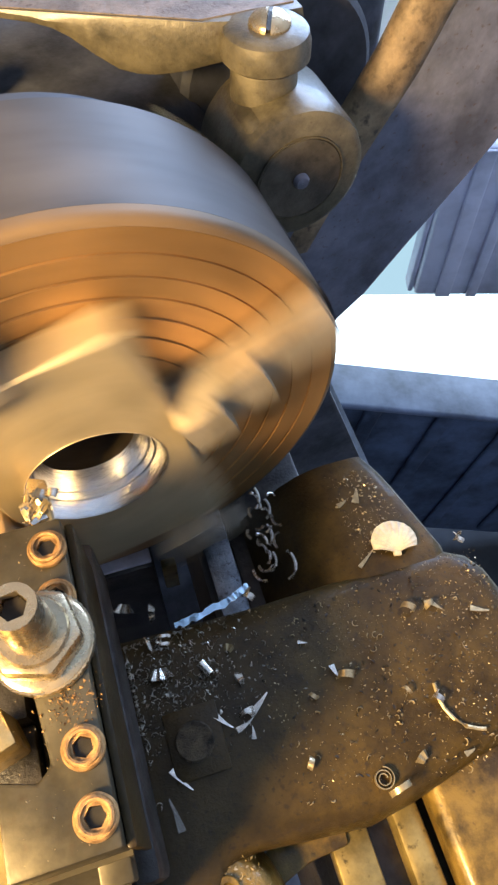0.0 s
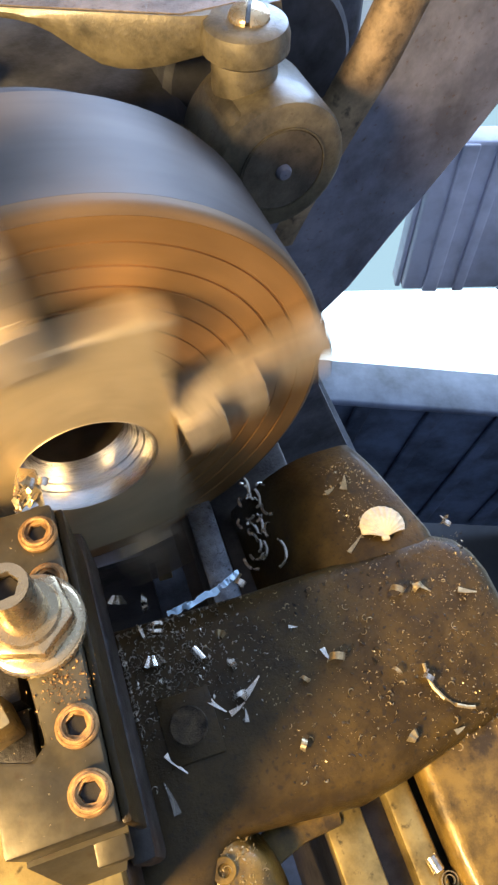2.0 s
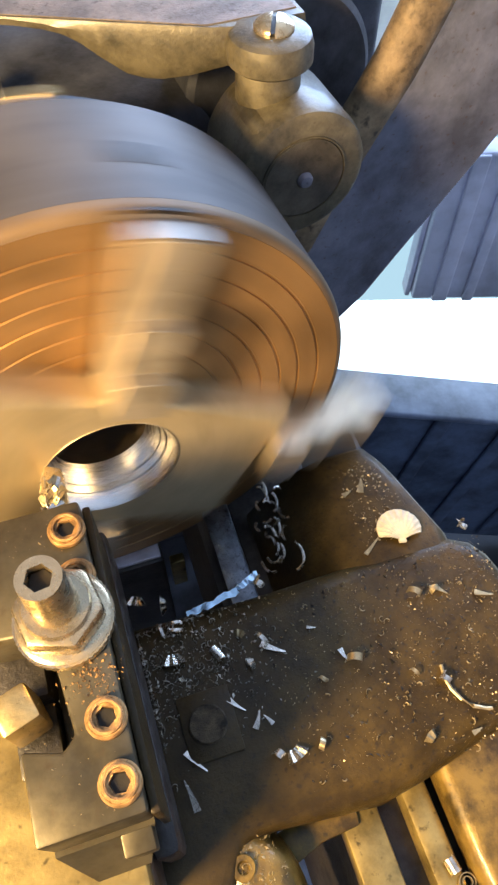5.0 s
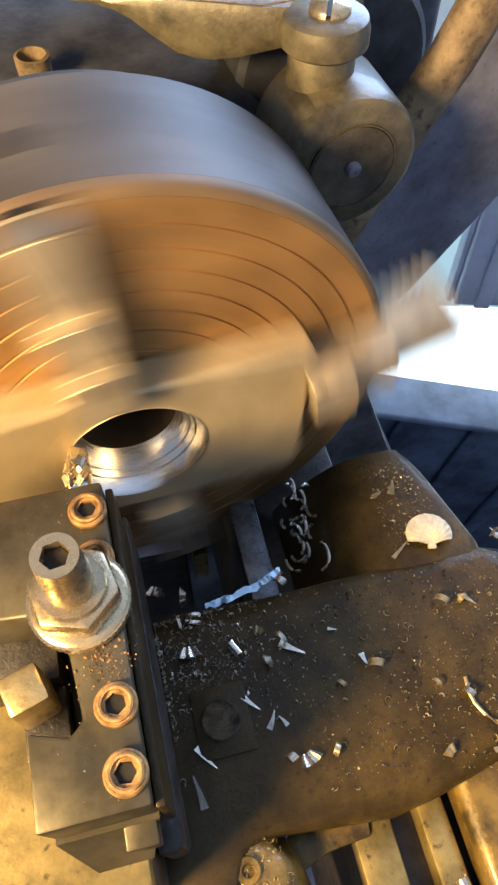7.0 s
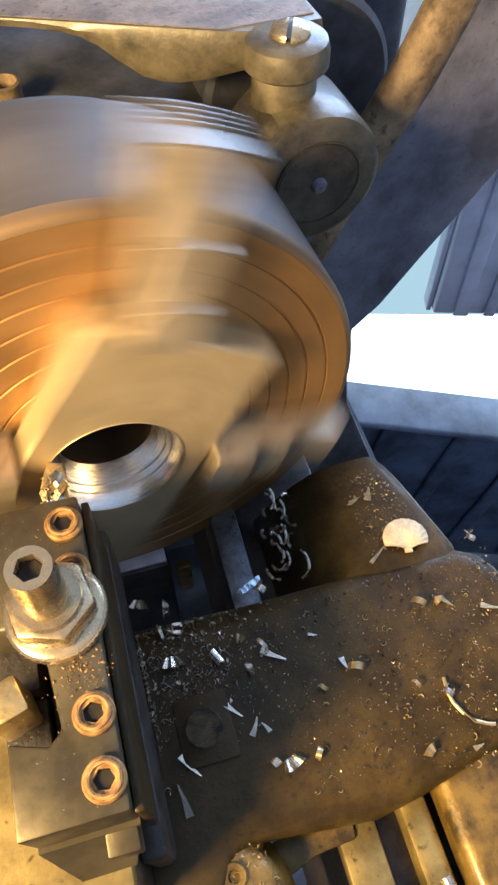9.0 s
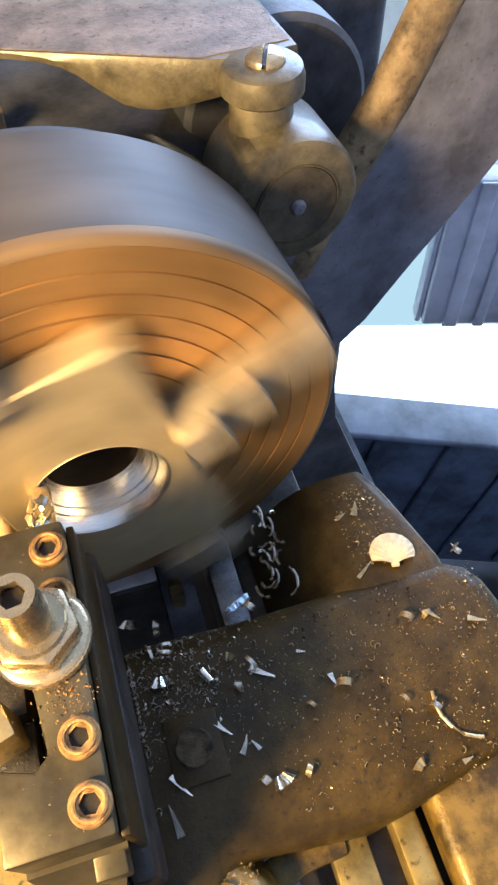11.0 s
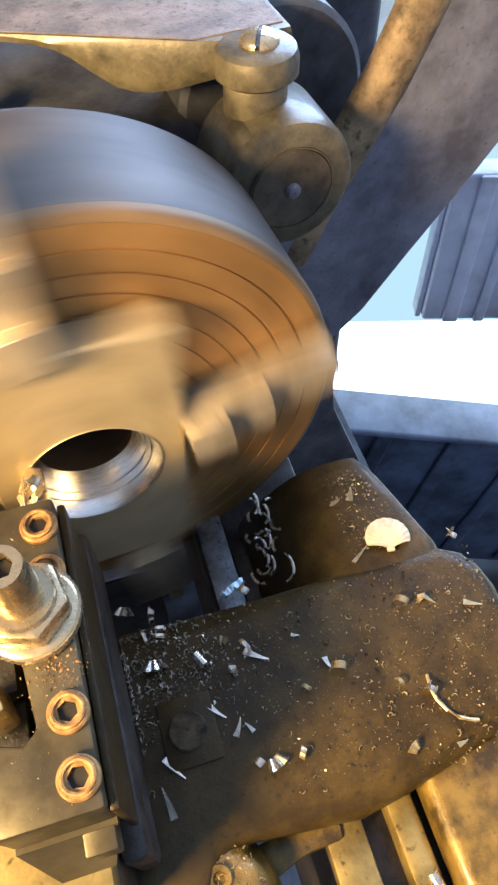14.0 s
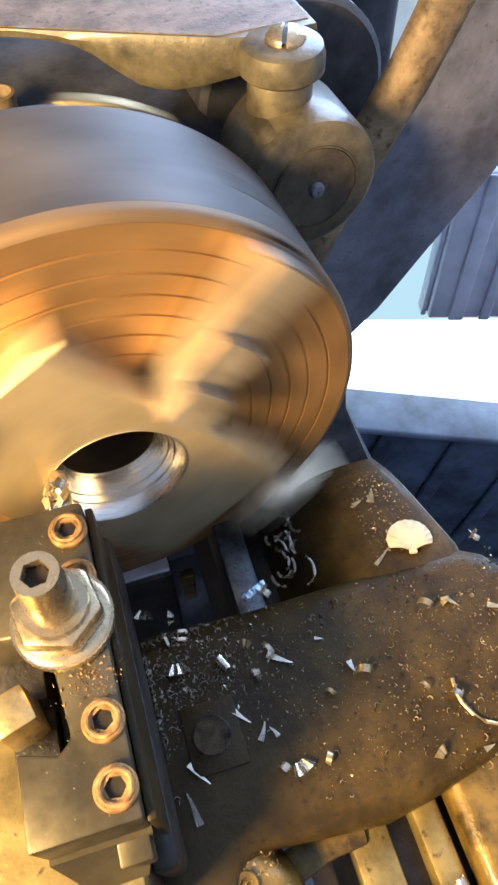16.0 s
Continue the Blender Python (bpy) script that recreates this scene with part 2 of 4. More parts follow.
wall = thing("wall_north", "pale plaster workshop wall with a wide window", "wall", ROOM, kind="structure")
part("wall_below", box(-2.2, 2.2, 1.30, 1.40, -1.15, 0.05, 0), PLASTER, wall)
part("wall_above", box(-2.2, 2.2, 1.30, 1.40, 1.15, 1.65, 0), PLASTER, wall)
part("wall_beside", box(-2.2, 0.10, 1.30, 1.40, 0.0501, 1.1499, 0), PLASTER, wall)
part("wall_beside", box(1.40, 2.2, 1.30, 1.40, 0.0501, 1.1499, 0), PLASTER, wall)
window = thing("window_1", "white-framed workshop window full of daylight", "window", ROOM, kind="structure")
for x0, x1, z0, z1 in ((0.101, 0.14, 0.051, 1.149), (1.36, 1.399, 0.051, 1.149), (0.141, 1.359, 0.051, 0.09), (0.141, 1.359, 1.11, 1.149)):
    part("window_frame", box(x0, x1, 1.305, 1.36, z0, z1, 0.003), WHITE, window)
# low window right behind the lathe
low = thing("window_2", "low dusky-framed window blown out by daylight", "window", ROOM, kind="structure")
part("upper_panel", box(0.276, 1.3, 0.470, 0.50, -0.402, -0.20, 0.004, 3), DIMPANEL, low, "dusky grey upright panel")
for x0, x1 in ((0.300, 0.318), (0.337, 0.350), (0.392, 0.418)):
    part("batten", box(x0, x1, 0.4655, 0.4698, -0.4015, -0.20, 0.002, 3), DIMPANEL, low)
part("mullion", box(0.2690, 0.2755, 0.478, 0.50, -0.404, -0.20, 0.002), DIMPANEL, low, "thin bluish glazing bar")
TILTED = Matrix.Translation((0.3, 0, -0.583)) @ pose(0, 0, 0, 0, 9.5, 0)
part("sill", box(-0.5, 0.9, 0.425, 0.50, -0.012, 0.0, 0.005, 3), SILL, low, "dusky blue slanting window sill", m=TILTED)
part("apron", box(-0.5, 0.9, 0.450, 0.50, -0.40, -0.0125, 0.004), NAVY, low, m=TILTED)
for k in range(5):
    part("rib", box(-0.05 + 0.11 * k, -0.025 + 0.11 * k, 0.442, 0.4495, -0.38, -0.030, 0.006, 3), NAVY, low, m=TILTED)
sky_pane = thing("backdrop", "plain daylight outside the low window, white below pale cyan", "backdrop", ROOM, kind="structure")
part("bright_band", box(-0.3, 1.3, 0.52, 0.53, -0.70, -0.4535, 0), GLOW, sky_pane)
part("pale_band", box(-0.3, 1.3, 0.52, 0.53, -0.453, -0.19, 0), PALE, sky_pane, "pale cyan daylight")

# ---- lathe bed and headstock ----
BED = pose(-0.0235, -0.0915, 0, 0, 0, -4.6)
bed = thing("lathe_bed", "oily cast iron lathe bed with ground ways", "lathe bed", BED, kind="structure")
part("rear_wall", box(0.070, 0.118, -0.53, 0.39, -0.30, -0.1005, 0.002), BLACKOIL, bed)
part("front_wall", box(-0.10, -0.08, -0.53, 0.39, -0.30, -0.092, 0.003), BLACKOIL, bed)
part("inner_way", box(0.0555, 0.0690, -0.02, 0.39, -0.135, -0.0885, 0.0012), BLUEWAY, bed, "bluish ground inner way")
part("inner_wall", box(0.0565, 0.0680, -0.02, 0.39, -0.30, -0.1355, 0), BLACKOIL, bed)
part("flat_way", box(0.0700, 0.0862, -0.53, 0.020, -0.100, -0.0880, 0.0012), WAY, bed, "golden oily flat way")
part("vee_way", box(0.0970, 0.1090, -0.53, 0.020, -0.100, -0.0870, 0.0025), WAY, bed, "golden oily ground way")
part("web", box(-0.079, 0.0310, 0.085, 0.100, -0.24, -0.1075, 0.002), BLACKOIL, bed)
# added strip: the glint on the web is in its colour
part("web_pad", box(-0.060, 0.0300, 0.0870, 0.0980, -0.1073, -0.1050, 0.0008), PALEGLINT, bed, "thin pale violet strip painted as a window glint")
part("gap_stop", box(0.0345, 0.0425, 0.092, 0.0975, -0.160, -0.130, 0.001), WAY, bed, "dim golden stop in the gap")
part("chip_pan", box(-0.28, 0.27, -0.66, 0.54, -0.42, -0.40, 0.004), DARKCAST, bed)
part("bed_foot", box(-0.09, 0.12, -0.5, -0.35, -0.40, -0.30, 0.004), DARKCAST, bed)
part("bed_foot", box(-0.09, 0.12, 0.24, 0.38, -0.40, -0.30, 0.004), DARKCAST, bed)
part("pedestal", box(-0.16, 0.16, -0.7, -0.45, -1.10, -0.42, 0.01), DARKCAST, bed)
part("pedestal", box(-0.16, 0.16, 0.12, 0.42, -1.10, -0.42, 0.01), DARKCAST, bed)

head = thing("headstock", "dark greasy cast iron lathe headstock", "headstock", kind="structure")
part("casting", box(-0.14, 0.10, 0.112, 0.42, -0.30, 0.055, 0.02, 4), DARKCAST, head)
# added dark box that blocks the bright wall past the pulley
part("belt_cover", box(0.101, 0.235, 0.20, 0.42, -0.30, 0.075, 0.012, 3), DARKCAST, head)
part("spindle_nose", turned([(0.001, 0.066), (0.045, 0.066), (0.045, 0.13), (0.001, 0.13)], 48), DARKCAST, head)

cup = thing("oil_cup", "small open oil cup with a coppery rusted rim", "oil cup", pose(0.0035, 0.150, 0.0553))
part("cup", turned([(0.0072, 0.0), (0.0076, 0.0125), (0.0062, 0.0130), (0.0050, 0.004), (0.0004, 0.003), (0.0004, 0.0)], 28, "z"), RUST, cup)

# slanting guard beside the headstock
guard = thing("gear_guard", "broad grimy grey guard casting with a rusty rounded edge", "guard", kind="structure")
GUARD_OUT = [(0.101, -0.12), (0.150, -0.115), (0.170, -0.097), (0.1856, -0.082), (0.209, -0.0485), (0.2246, -0.027), (0.2444, 0.0004), (0.290, 0.070), (0.330, 0.20), (0.245, 0.20), (0.203, 0.122), (0.176, 0.064), (0.150, 0.020), (0.101, -0.02)]
part("panel", prism(GUARD_OUT, 0.100, 0.1130, "y", 0.003, 3), GUARD, guard)
part("foot", prism([(0.101, -0.40), (0.25, -0.40), (0.2142, -0.286), (0.1746, -0.176), (0.168, -0.115), (0.152, -0.1155), (0.101, -0.1205)], 0.101, 0.124, "y", 0.002, 2), DARKCAST, guard)
rim = [(0.258, 0.211), (0.210, 0.124), (0.183, 0.060), (0.164, 0.026), (0.148, -0.004), (0.136, -0.030)]
bm = bmesh.new()
rings = []
for i, (x, z) in enumerate(rim):
    k = Vector((rim[min(i + 1, 5)][0] - rim[max(i - 1, 0)][0], rim[min(i + 1, 5)][1] - rim[max(i - 1, 0)][1])).normalized()
    rings.append([bm.verts.new((x - k.y * 0.0125 * math.cos(a), 0.1075 + 0.0095 * math.sin(a), z + k.x * 0.0125 * math.cos(a))) for a in [2 * math.pi * j / 14 for j in range(14)]])
for p, q in zip(rings, rings[1:]):
    for j in range(14):
        bm.faces.new((p[j], p[(j + 1) % 14], q[(j + 1) % 14], q[j]))
bm.faces.new(rings[0]), bm.faces.new(rings[-1])
part("rounded_edge", bm, RUST, guard, "rusty ochre rounded edge")

# pivoting lever over the chuck
lever = thing("lever_arm", "worn grey green cast lever arm with a slotted pivot screw", "lever")
# arched underside: distance along the front edge and its height
UNDER = [(-0.08, 0.0948), (-0.02, 0.0946), (0.0185, 0.0943), (0.0309, 0.0932), (0.037, 0.0918), (0.0428, 0.0887), (0.0497, 0.0832), (0.058, 0.0776), (0.0645, 0.0761), (0.0711, 0.0762), (0.0804, 0.0782), (0.0883, 0.0810), (0.0980, 0.0832), (0.127, 0.0850)]
bm = bmesh.new()
rings = []
for x, z in UNDER:
    y0 = 0.1314 - 0.525 * (min(x, 0.094) - 0.0196)
    y1 = 0.235
    rings.append([bm.verts.new(v) for v in ((x, y0 + 0.0008, z + 0.0015), (x, y0, z + 0.0040), (x, y0, 0.0960), (x, y0 + 0.0016, 0.0985), (x, y1, 0.0985), (x, y1, z))])
for p, q in zip(rings, rings[1:]):
    for k in range(6):
        bm.faces.new((p[k], p[(k + 1) % 6], q[(k + 1) % 6], q[k]))
bm.faces.new(rings[0]), bm.faces.new(rings[-1])
part("arm", bm, CAST, lever)
part("eye", turned([(0.0004, 0.0862), (0.0150, 0.0862), (0.0172, 0.0880), (0.0172, 0.0935), (0.0160, 0.0972), (0.0135, 0.0987), (0.0004, 0.0987)], 48, "z"), CAST, lever, m=pose(0.1094, 0.0872, 0))
part("dusty_top", prism([(-0.075, 0.184), (0.088, 0.0985), (0.1255, 0.0985), (0.1255, 0.232), (-0.075, 0.232)], 0.0984, 0.0989, "z"), DAYDUST, lever, "dusty top paled as by daylight")
part("collar", turned([(0.0004, 0.0655), (0.0135, 0.0655), (0.0132, 0.0832), (0.0120, 0.0860), (0.0004, 0.0860)], 32, "z"), CAST, lever, m=pose(0.1094, 0.088, 0))
halves = []
for side in (1, -1):
    half = turned([(0.0004, 0), (0.0080, 0), (0.0080, 0.0012), (0.0070, 0.0029), (0.0046, 0.0041), (0.0004, 0.0046)], 32, "z")
    bmesh.ops.bisect_plane(half, geom=half.verts[:] + half.edges[:] + half.faces[:], plane_co=(0.0009 * side, 0, 0), plane_no=(side, 0, 0), clear_inner=True)
    bmesh.ops.holes_fill(half, edges=[e for e in half.edges if e.is_boundary])
    halves.append(half)
scr = part("pivot_screw", merged(*halves), BRIGHT, lever, "domed bright screw with a slot", m=pose(0.1108, 0.0870, 0.0985, 0, 0, -28))
# dark strip painted as the shade at the slot's bottom
part("slot", box(-0.0009, 0.0009, -0.0066, 0.0066, 0.0002, 0.0014, 0), HOLESHADE, scr)

boss = thing("roller_boss", "worn round cast boss with a scribed face", "boss")
part("barrel", turned([(0.0004, 0.062), (0.0255, 0.062), (0.0285, 0.0635), (0.0295, 0.067), (0.0295, 0.100), (0.024, 0.108), (0.0004, 0.108)], 56), CAST, boss, m=pose(0.1155, 0, 0.048))
part("face_ring", turned([(0.0185, 0.0612), (0.0192, 0.0612), (0.0192, 0.0619), (0.0185, 0.0619)], 48), CAST, boss, m=pose(0.1155, 0, 0.048))
part("dished_face", turned([(0.0004, 0.0613), (0.0180, 0.0613), (0.0183, 0.0619), (0.0004, 0.0619)], 48), GRIMESHADE, boss, "grimy face darkened for its shade", m=pose(0.1155, 0, 0.048))
part("centre_pin", turned([(0.0004, 0.0585), (0.0025, 0.0587), (0.0034, 0.0600), (0.0034, 0.0612), (0.0004, 0.0612)], 20), GUARD, boss, m=pose(0.1155, 0, 0.048))
part("lug", prism([(0.092, 0.060), (0.096, 0.073), (0.13, 0.074), (0.135, 0.07), (0.10, 0.050)], 0.066, 0.100, "y", 0.004, 2), CAST, boss)
disc = solid("rear_pulley", turned([(0.0004, 0.126), (0.044, 0.126), (0.047, 0.129), (0.047, 0.150), (0.0004, 0.150)], 64), DARKCAST, "dusky round pulley behind the lever", "pulley", pose(0.134, 0, 0.048))
spindle = part("stub_shaft", turned([(0.0004, 0.1085), (0.012, 0.1085), (0.012, 0.2), (0.0004, 0.2)], 24), DARKCAST, disc)

# ---- chuck, jaws and work ----
R = 0.1075
chuck = thing("lathe_chuck", "spinning four-jaw steel lathe chuck with ringed face", "chuck")
face = [(0.030, 0.0)]
for g in (0.0420, 0.0515, 0.0605, 0.0692, 0.0777, 0.0861, 0.0950):
    face += [(g - 0.0007, 0.0), (g - 0.0004, 0.0007), (g + 0.0004, 0.0007), (g + 0.0007, 0.0)]
part("chuck_face", turned(face + [(R - 0.0034, 0.0), (R - 0.0034, 0.0060), (0.030, 0.0060)], 128), FACE, chuck, "turned rings on a face coloured as lamplit")
part("rounded_rim", turned([(R - 0.0033, 0.0), (R - 0.0020, 0.0003), (R - 0.0009, 0.0011), (R - 0.0003, 0.0022), (R, 0.0036), (R, 0.0060), (R - 0.0033, 0.0060)], 128), RIM, chuck, "rounded rim in a tone between lit and shaded")
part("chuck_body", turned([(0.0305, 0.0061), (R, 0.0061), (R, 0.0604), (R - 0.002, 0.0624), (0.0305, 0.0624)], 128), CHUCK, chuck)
part("backplate", turned([(0.046, 0.0626), (0.096, 0.0626), (0.096, 0.084), (0.046, 0.084)], 64), DARKCAST, chuck)
for a in (-66, -54, 114, 126):
    part("backplate_bolt", bevelled(prism(hexagon(0.0042), 0.0955, 0.1040, "x"), 0.0006, 1), BRASS, chuck, m=pose(0, 0.0735, 0, 0, -a, 0))


def jaw(angle, inner, length):
    """A stepped jaw with a toothed back, its gripping end at the radius inner."""
    w = 0.0098
    steps = [(inner, -0.0225), (inner + 0.017, -0.0225), (inner + 0.017, -0.0170), (inner + 0.036, -0.0170), (inner + 0.036, -0.0115), (inner + length, -0.0115)]
    for k in range(4):
        y = -0.0010 + 0.0030 * k
        steps += [(inner + length, y), (inner + length - 0.0008, y + 0.0003), (inner + length - 0.0008, y + 0.0008), (inner + length, y + 0.0011)]
    teeth = []
    for i in range(13):
        x = inner + length - i * 0.0044
        teeth += [(x, 0.0115), (x - 0.0012, 0.0150), (x - 0.0026, 0.0150), (x - 0.0036, 0.0115)]
    bm = prism(steps + teeth + [(inner, 0.0115)], -w, w, "z", 0)
    bevelled(bm, 0.0007, 1, 40)
    j = part("jaw", bm, JAW, chuck, m=pose(0, 0, 0, 0, -angle, 0))
    end = [(inner + length + 0.0001, -0.0108), (inner + length + 0.0009, -0.0108)]
    for k in range(4):
        y = -0.0012 + 0.0033 * k
        end += [(inner + length + 0.0009, y), (inner + length + 0.0017, y + 0.0006), (inner + length + 0.0017, y + 0.0012), (inner + length + 0.0009, y + 0.0018)]
    part("jaw_end", prism(end + [(inner + length + 0.0009, 0.0118), (inner + length + 0.0001, 0.0118)], -0.0094, 0.0094, "z", 0), ENDSTEEL, j, "bright ground end with tooth lines")
    # flat sheet coloured as the shade of a slot that isn't cut
    part("jaw_slot", box(0.031, R + 0.0003, -0.0006, 0.0008, -0.0118, 0.0118, 0), HOLESHADE, j, "dark sheet painted as the shade in the jaw slot")
    return j


jaw(11, 0.0698, 0.063), jaw(191, 0.0698, 0.063), jaw(101, 0.0388, 0.066), jaw(281, 0.0388, 0.066)
for a in (11, 101, 191, 281):
    # dark block in the rim, coloured as a socket's shade
    part("screw_socket", box(R - 0.006, R + 0.0005, 0.024, 0.036, -0.006, 0.006, 0.001), HOLESHADE, chuck, m=pose(0, 0, 0, 0, -a, 0))

work = thing("workpiece", "rectangular steel block with a bright freshly bored hole", "workpiece")
BR = 0.0272
n = 64
bm = bmesh.new()
hx, hz, y0, y1 = 0.0680, 0.0370, -0.0145, -0.0008


def on_rect(a):
    c, s = math.cos(a), math.sin(a)
    k = min(hx / abs(c) if abs(c) > 1e-6 else 9, hz / abs(s) if abs(s) > 1e-6 else 9)
    return c * k, s * k


angles = sorted({2 * math.pi * i / n for i in range(n)} | {math.atan2(sz * hz, sx * hx) % (2 * math.pi) for sx in (1, -1) for sz in (1, -1)})
rings = []
for y, rect, grow in ((y0, 0, 0), (y0, 1, -0.0012), (y0 + 0.0012, 1, 0), (y1, 1, 0), (y1, 0, 0)):
    ring = []
    for a in angles:
        if rect:
            x, z = on_rect(a)
            x, z = x * (1 + grow / hx), z * (1 + grow / hz)
        else:
            x, z = BR * math.cos(a), BR * math.sin(a)
        ring.append(bm.verts.new((x, y, z)))
    rings.append(ring)
m_ = len(angles)
for p, q in zip(rings, rings[1:]):
    for i in range(m_):
        bm.faces.new((p[i], p[(i + 1) % m_], q[(i + 1) % m_], q[i]))
part("block", bm, PLATE, work)
part("bore", turned([(BR + 0.0004, y0 - 0.0003), (BR - 0.0004, y0 + 0.0006), (BR - 0.0024, y0 + 0.0062), (BR - 0.0031, y0 + 0.0064), (BR - 0.0040, y0 + 0.0092), (BR - 0.0047, y0 + 0.0094), (BR - 0.0078, y0 + 0.0178), (BR + 0.0004, y0 + 0.0178)], 96), BORE, work, "bright bored wall with tool rings")
# added lining; its colour paints the dark depth behind the bore
part("core", turned([(BR + 0.0003, 0.0035), (BR + 0.0008, 0.0035), (BR + 0.0008, 0.0400), (0.0004, 0.0400), (0.0004, 0.0390), (BR + 0.0003, 0.0390)], 48), HOLLOWSHADE, work, "dark lining coloured as the shade behind the bore")

# ---- carriage ----
before_carriage = set(scene.collection.all_objects)
CAR = Matrix.Translation((-0.0235, -0.0915, 0.0365)) @ pose(0, 0, 0, 2.6, 0, -4.6)
# all heights below are from the top of the tool block
saddle = thing("saddle", "oily brown cast iron saddle strewn with swarf", "saddle", CAR)
TOP = -0.0935
part("cross_beam", prism([(-0.04, -0.085), (0.018, -0.085), (0.0310, -0.0565), (0.065, -0.0600), (0.085, -0.0620), (0.105, -0.0590), (0.135, -0.0520), (0.174, -0.0450), (0.174, 0.008), (0.1715, 0.018), (0.166, 0.0265), (0.155, 0.0325), (0.06, 0.0315), (-0.04, 0.0345)], TOP - 0.026, TOP, "z", 0.011, 5), SADDLE, saddle)
part("beam_root", box(-0.04, 0.168, -0.050, 0.026, TOP - 0.055, TOP - 0.0262, 0.003), BLACKOIL, saddle)
wing_bm = prism([(0.0780, TOP - 0.044), (0.0880, TOP - 0.0270), (0.0980, TOP - 0.0140), (0.1060, TOP - 0.0072), (0.1130, TOP - 0.0038), (0.1200, TOP - 0.0023), (0.1270, TOP - 0.0020), (0.1500, TOP - 0.0020), (0.1545, TOP - 0.0034), (0.1570, TOP - 0.0070), (0.1590, TOP - 0.044)], 0.0270, 0.0880, "y")
bmesh.ops.subdivide_edges(wing_bm, edges=[e for e in wing_bm.edges if abs(e.verts[0].co.y - e.verts[1].co.y) > 0.01], cuts=8)
for v in wing_bm.verts:
    if v.co.x > 0.13:
        v.co.x -= 0.016 * max(0.0, (v.co.y - 0.034) / 0.054)
    v.co.z -= 0.005 * max(0.0, (v.co.y - 0.060) / 0.028) ** 3
# saddle iron with the chuck's shade on the left flank put into colour
WINGSHADE = SADDLE.copy()
WINGSHADE.name = "oily_wing_cast_iron"
WINGSHADE.node_tree.nodes[edge.name].color_ramp.elements[0].position, WINGSHADE.node_tree.nodes[edge.name].color_ramp.elements[1].position = 0.090, 0.116
part("rear_wing", wing_bm, WINGSHADE, saddle)
part("front_wing", prism([(0.1115, -0.0440), (0.20, -0.0360), (0.20, -0.20), (0.1175, -0.20), (0.1115, -0.09)], TOP - 0.034, TOP - 0.0145, "z", 0.007, 4), LITIRON, saddle)
part("clamp_pad", box(0.0185, 0.0400, -0.0280, -0.0020, TOP + 0.0002, TOP + 0.0012, 0.0005), SADDLE, saddle, "oily square pad")
part("clamp_bolt", turned([(0.0004, TOP + 0.0013), (0.0076, TOP + 0.0013), (0.0076, TOP + 0.0022), (0.0070, TOP + 0.0027), (0.0004, TOP + 0.0028)], 32, "z"), CLOT, saddle, "oil-caked round bolt head", m=pose(0.0287, -0.0150, 0))
part("ledge", prism([(0.044, -0.058), (0.078, -0.053), (0.0768, -0.0655), (0.060, -0.0668), (0.0467, -0.0710)], TOP - 0.032, TOP - 0.0262, "z", 0.0012, 2), LITIRON, saddle, "oily ledge coloured lamplit gold under the front edge")
lobe_bm = moved(turned([(0.0004, TOP - 0.050), (0.0205, TOP - 0.050), (0.0195, TOP - 0.022), (0.0175, TOP - 0.0140), (0.0140, TOP - 0.0085), (0.0090, TOP - 0.0056), (0.0004, TOP - 0.0046)], 40, "z"), Matrix.Diagonal((0.95, 1.6, 1, 1)))
for v in lobe_bm.verts:
    if v.co.z > TOP - 0.02:
        v.co += Vector((0.0009 * math.sin(310 * v.co.y), 0.0008 * math.sin(270 * v.co.x + 1), 0.0009 * math.sin(420 * v.co.x) * math.cos(330 * v.co.y)))
lobe = part("gib_lobe", lobe_bm, LITIRON, saddle, m=pose(0.0300, -0.0740, 0, 0, 0, 12))
part("lobe_screw", turned([(0.0018, TOP - 0.0048), (0.0046, TOP - 0.0048), (0.0046, TOP - 0.0032), (0.0042, TOP - 0.0028), (0.0024, TOP - 0.0028), (0.0018, TOP - 0.0036)], 24, "z"), LITIRON, lobe, m=pose(-0.0010, 0.0090, -0.0012))

slide = thing("compound_slide", "oily golden compound slide plate under the tool post", "slide", CAR)
part("slide_side", box(0.0003, 0.0096, -0.056, 0.060, -0.092, -0.052, 0.003), BLACKOIL, slide)
part("slide_body", box(-0.12, 0.0, -0.066, 0.060, -0.092, -0.052, 0.003), BLACKOIL, slide)
part("slide_top", box(-0.12, -0.0005, -0.066, 0.058, -0.0515, -0.0405, 0.002), WAY, slide, "golden oily slide top")

post = thing("tool_post", "oil-blackened steel tool post block with rusty clamp screws", "tool post", CAR)
part("top_bar", prism([(-0.0228, -0.0465), (0.0060, -0.0465), (0.0060, 0.0465), (-0.060, 0.0465), (-0.060, 0.0120), (-0.0112, 0.0075), (-0.0098, -0.0050), (-0.0082, -0.0226), (-0.0122, -0.0260), (-0.0228, -0.0225)], -0.0215, 0.0, "z", 0.0012, 2), TOOLSTEEL, post)
part("web_block", box(-0.058, -0.0165, -0.0040, 0.045, -0.0400, -0.0220, 0.001), BLACKOIL, post)
part("side_lip", box(0.0063, 0.0088, -0.047, 0.046, -0.045, -0.0050, 0.0006), SADDLE, post)
bm = bmesh.new()
for x, y, z in [(-0.0224, -0.040, -0.0220), (0.0056, -0.040, -0.0220), (0.0056, -0.0478, -0.0220), (-0.0224, -0.0478, -0.0220), (-0.0150, -0.040, -0.0402), (0.0008, -0.040, -0.0402), (0.0008, -0.0560, -0.0402), (-0.0150, -0.0560, -0.0402)]:
    bm.verts.new((x, y, z))
bm.verts.ensure_lookup_table()
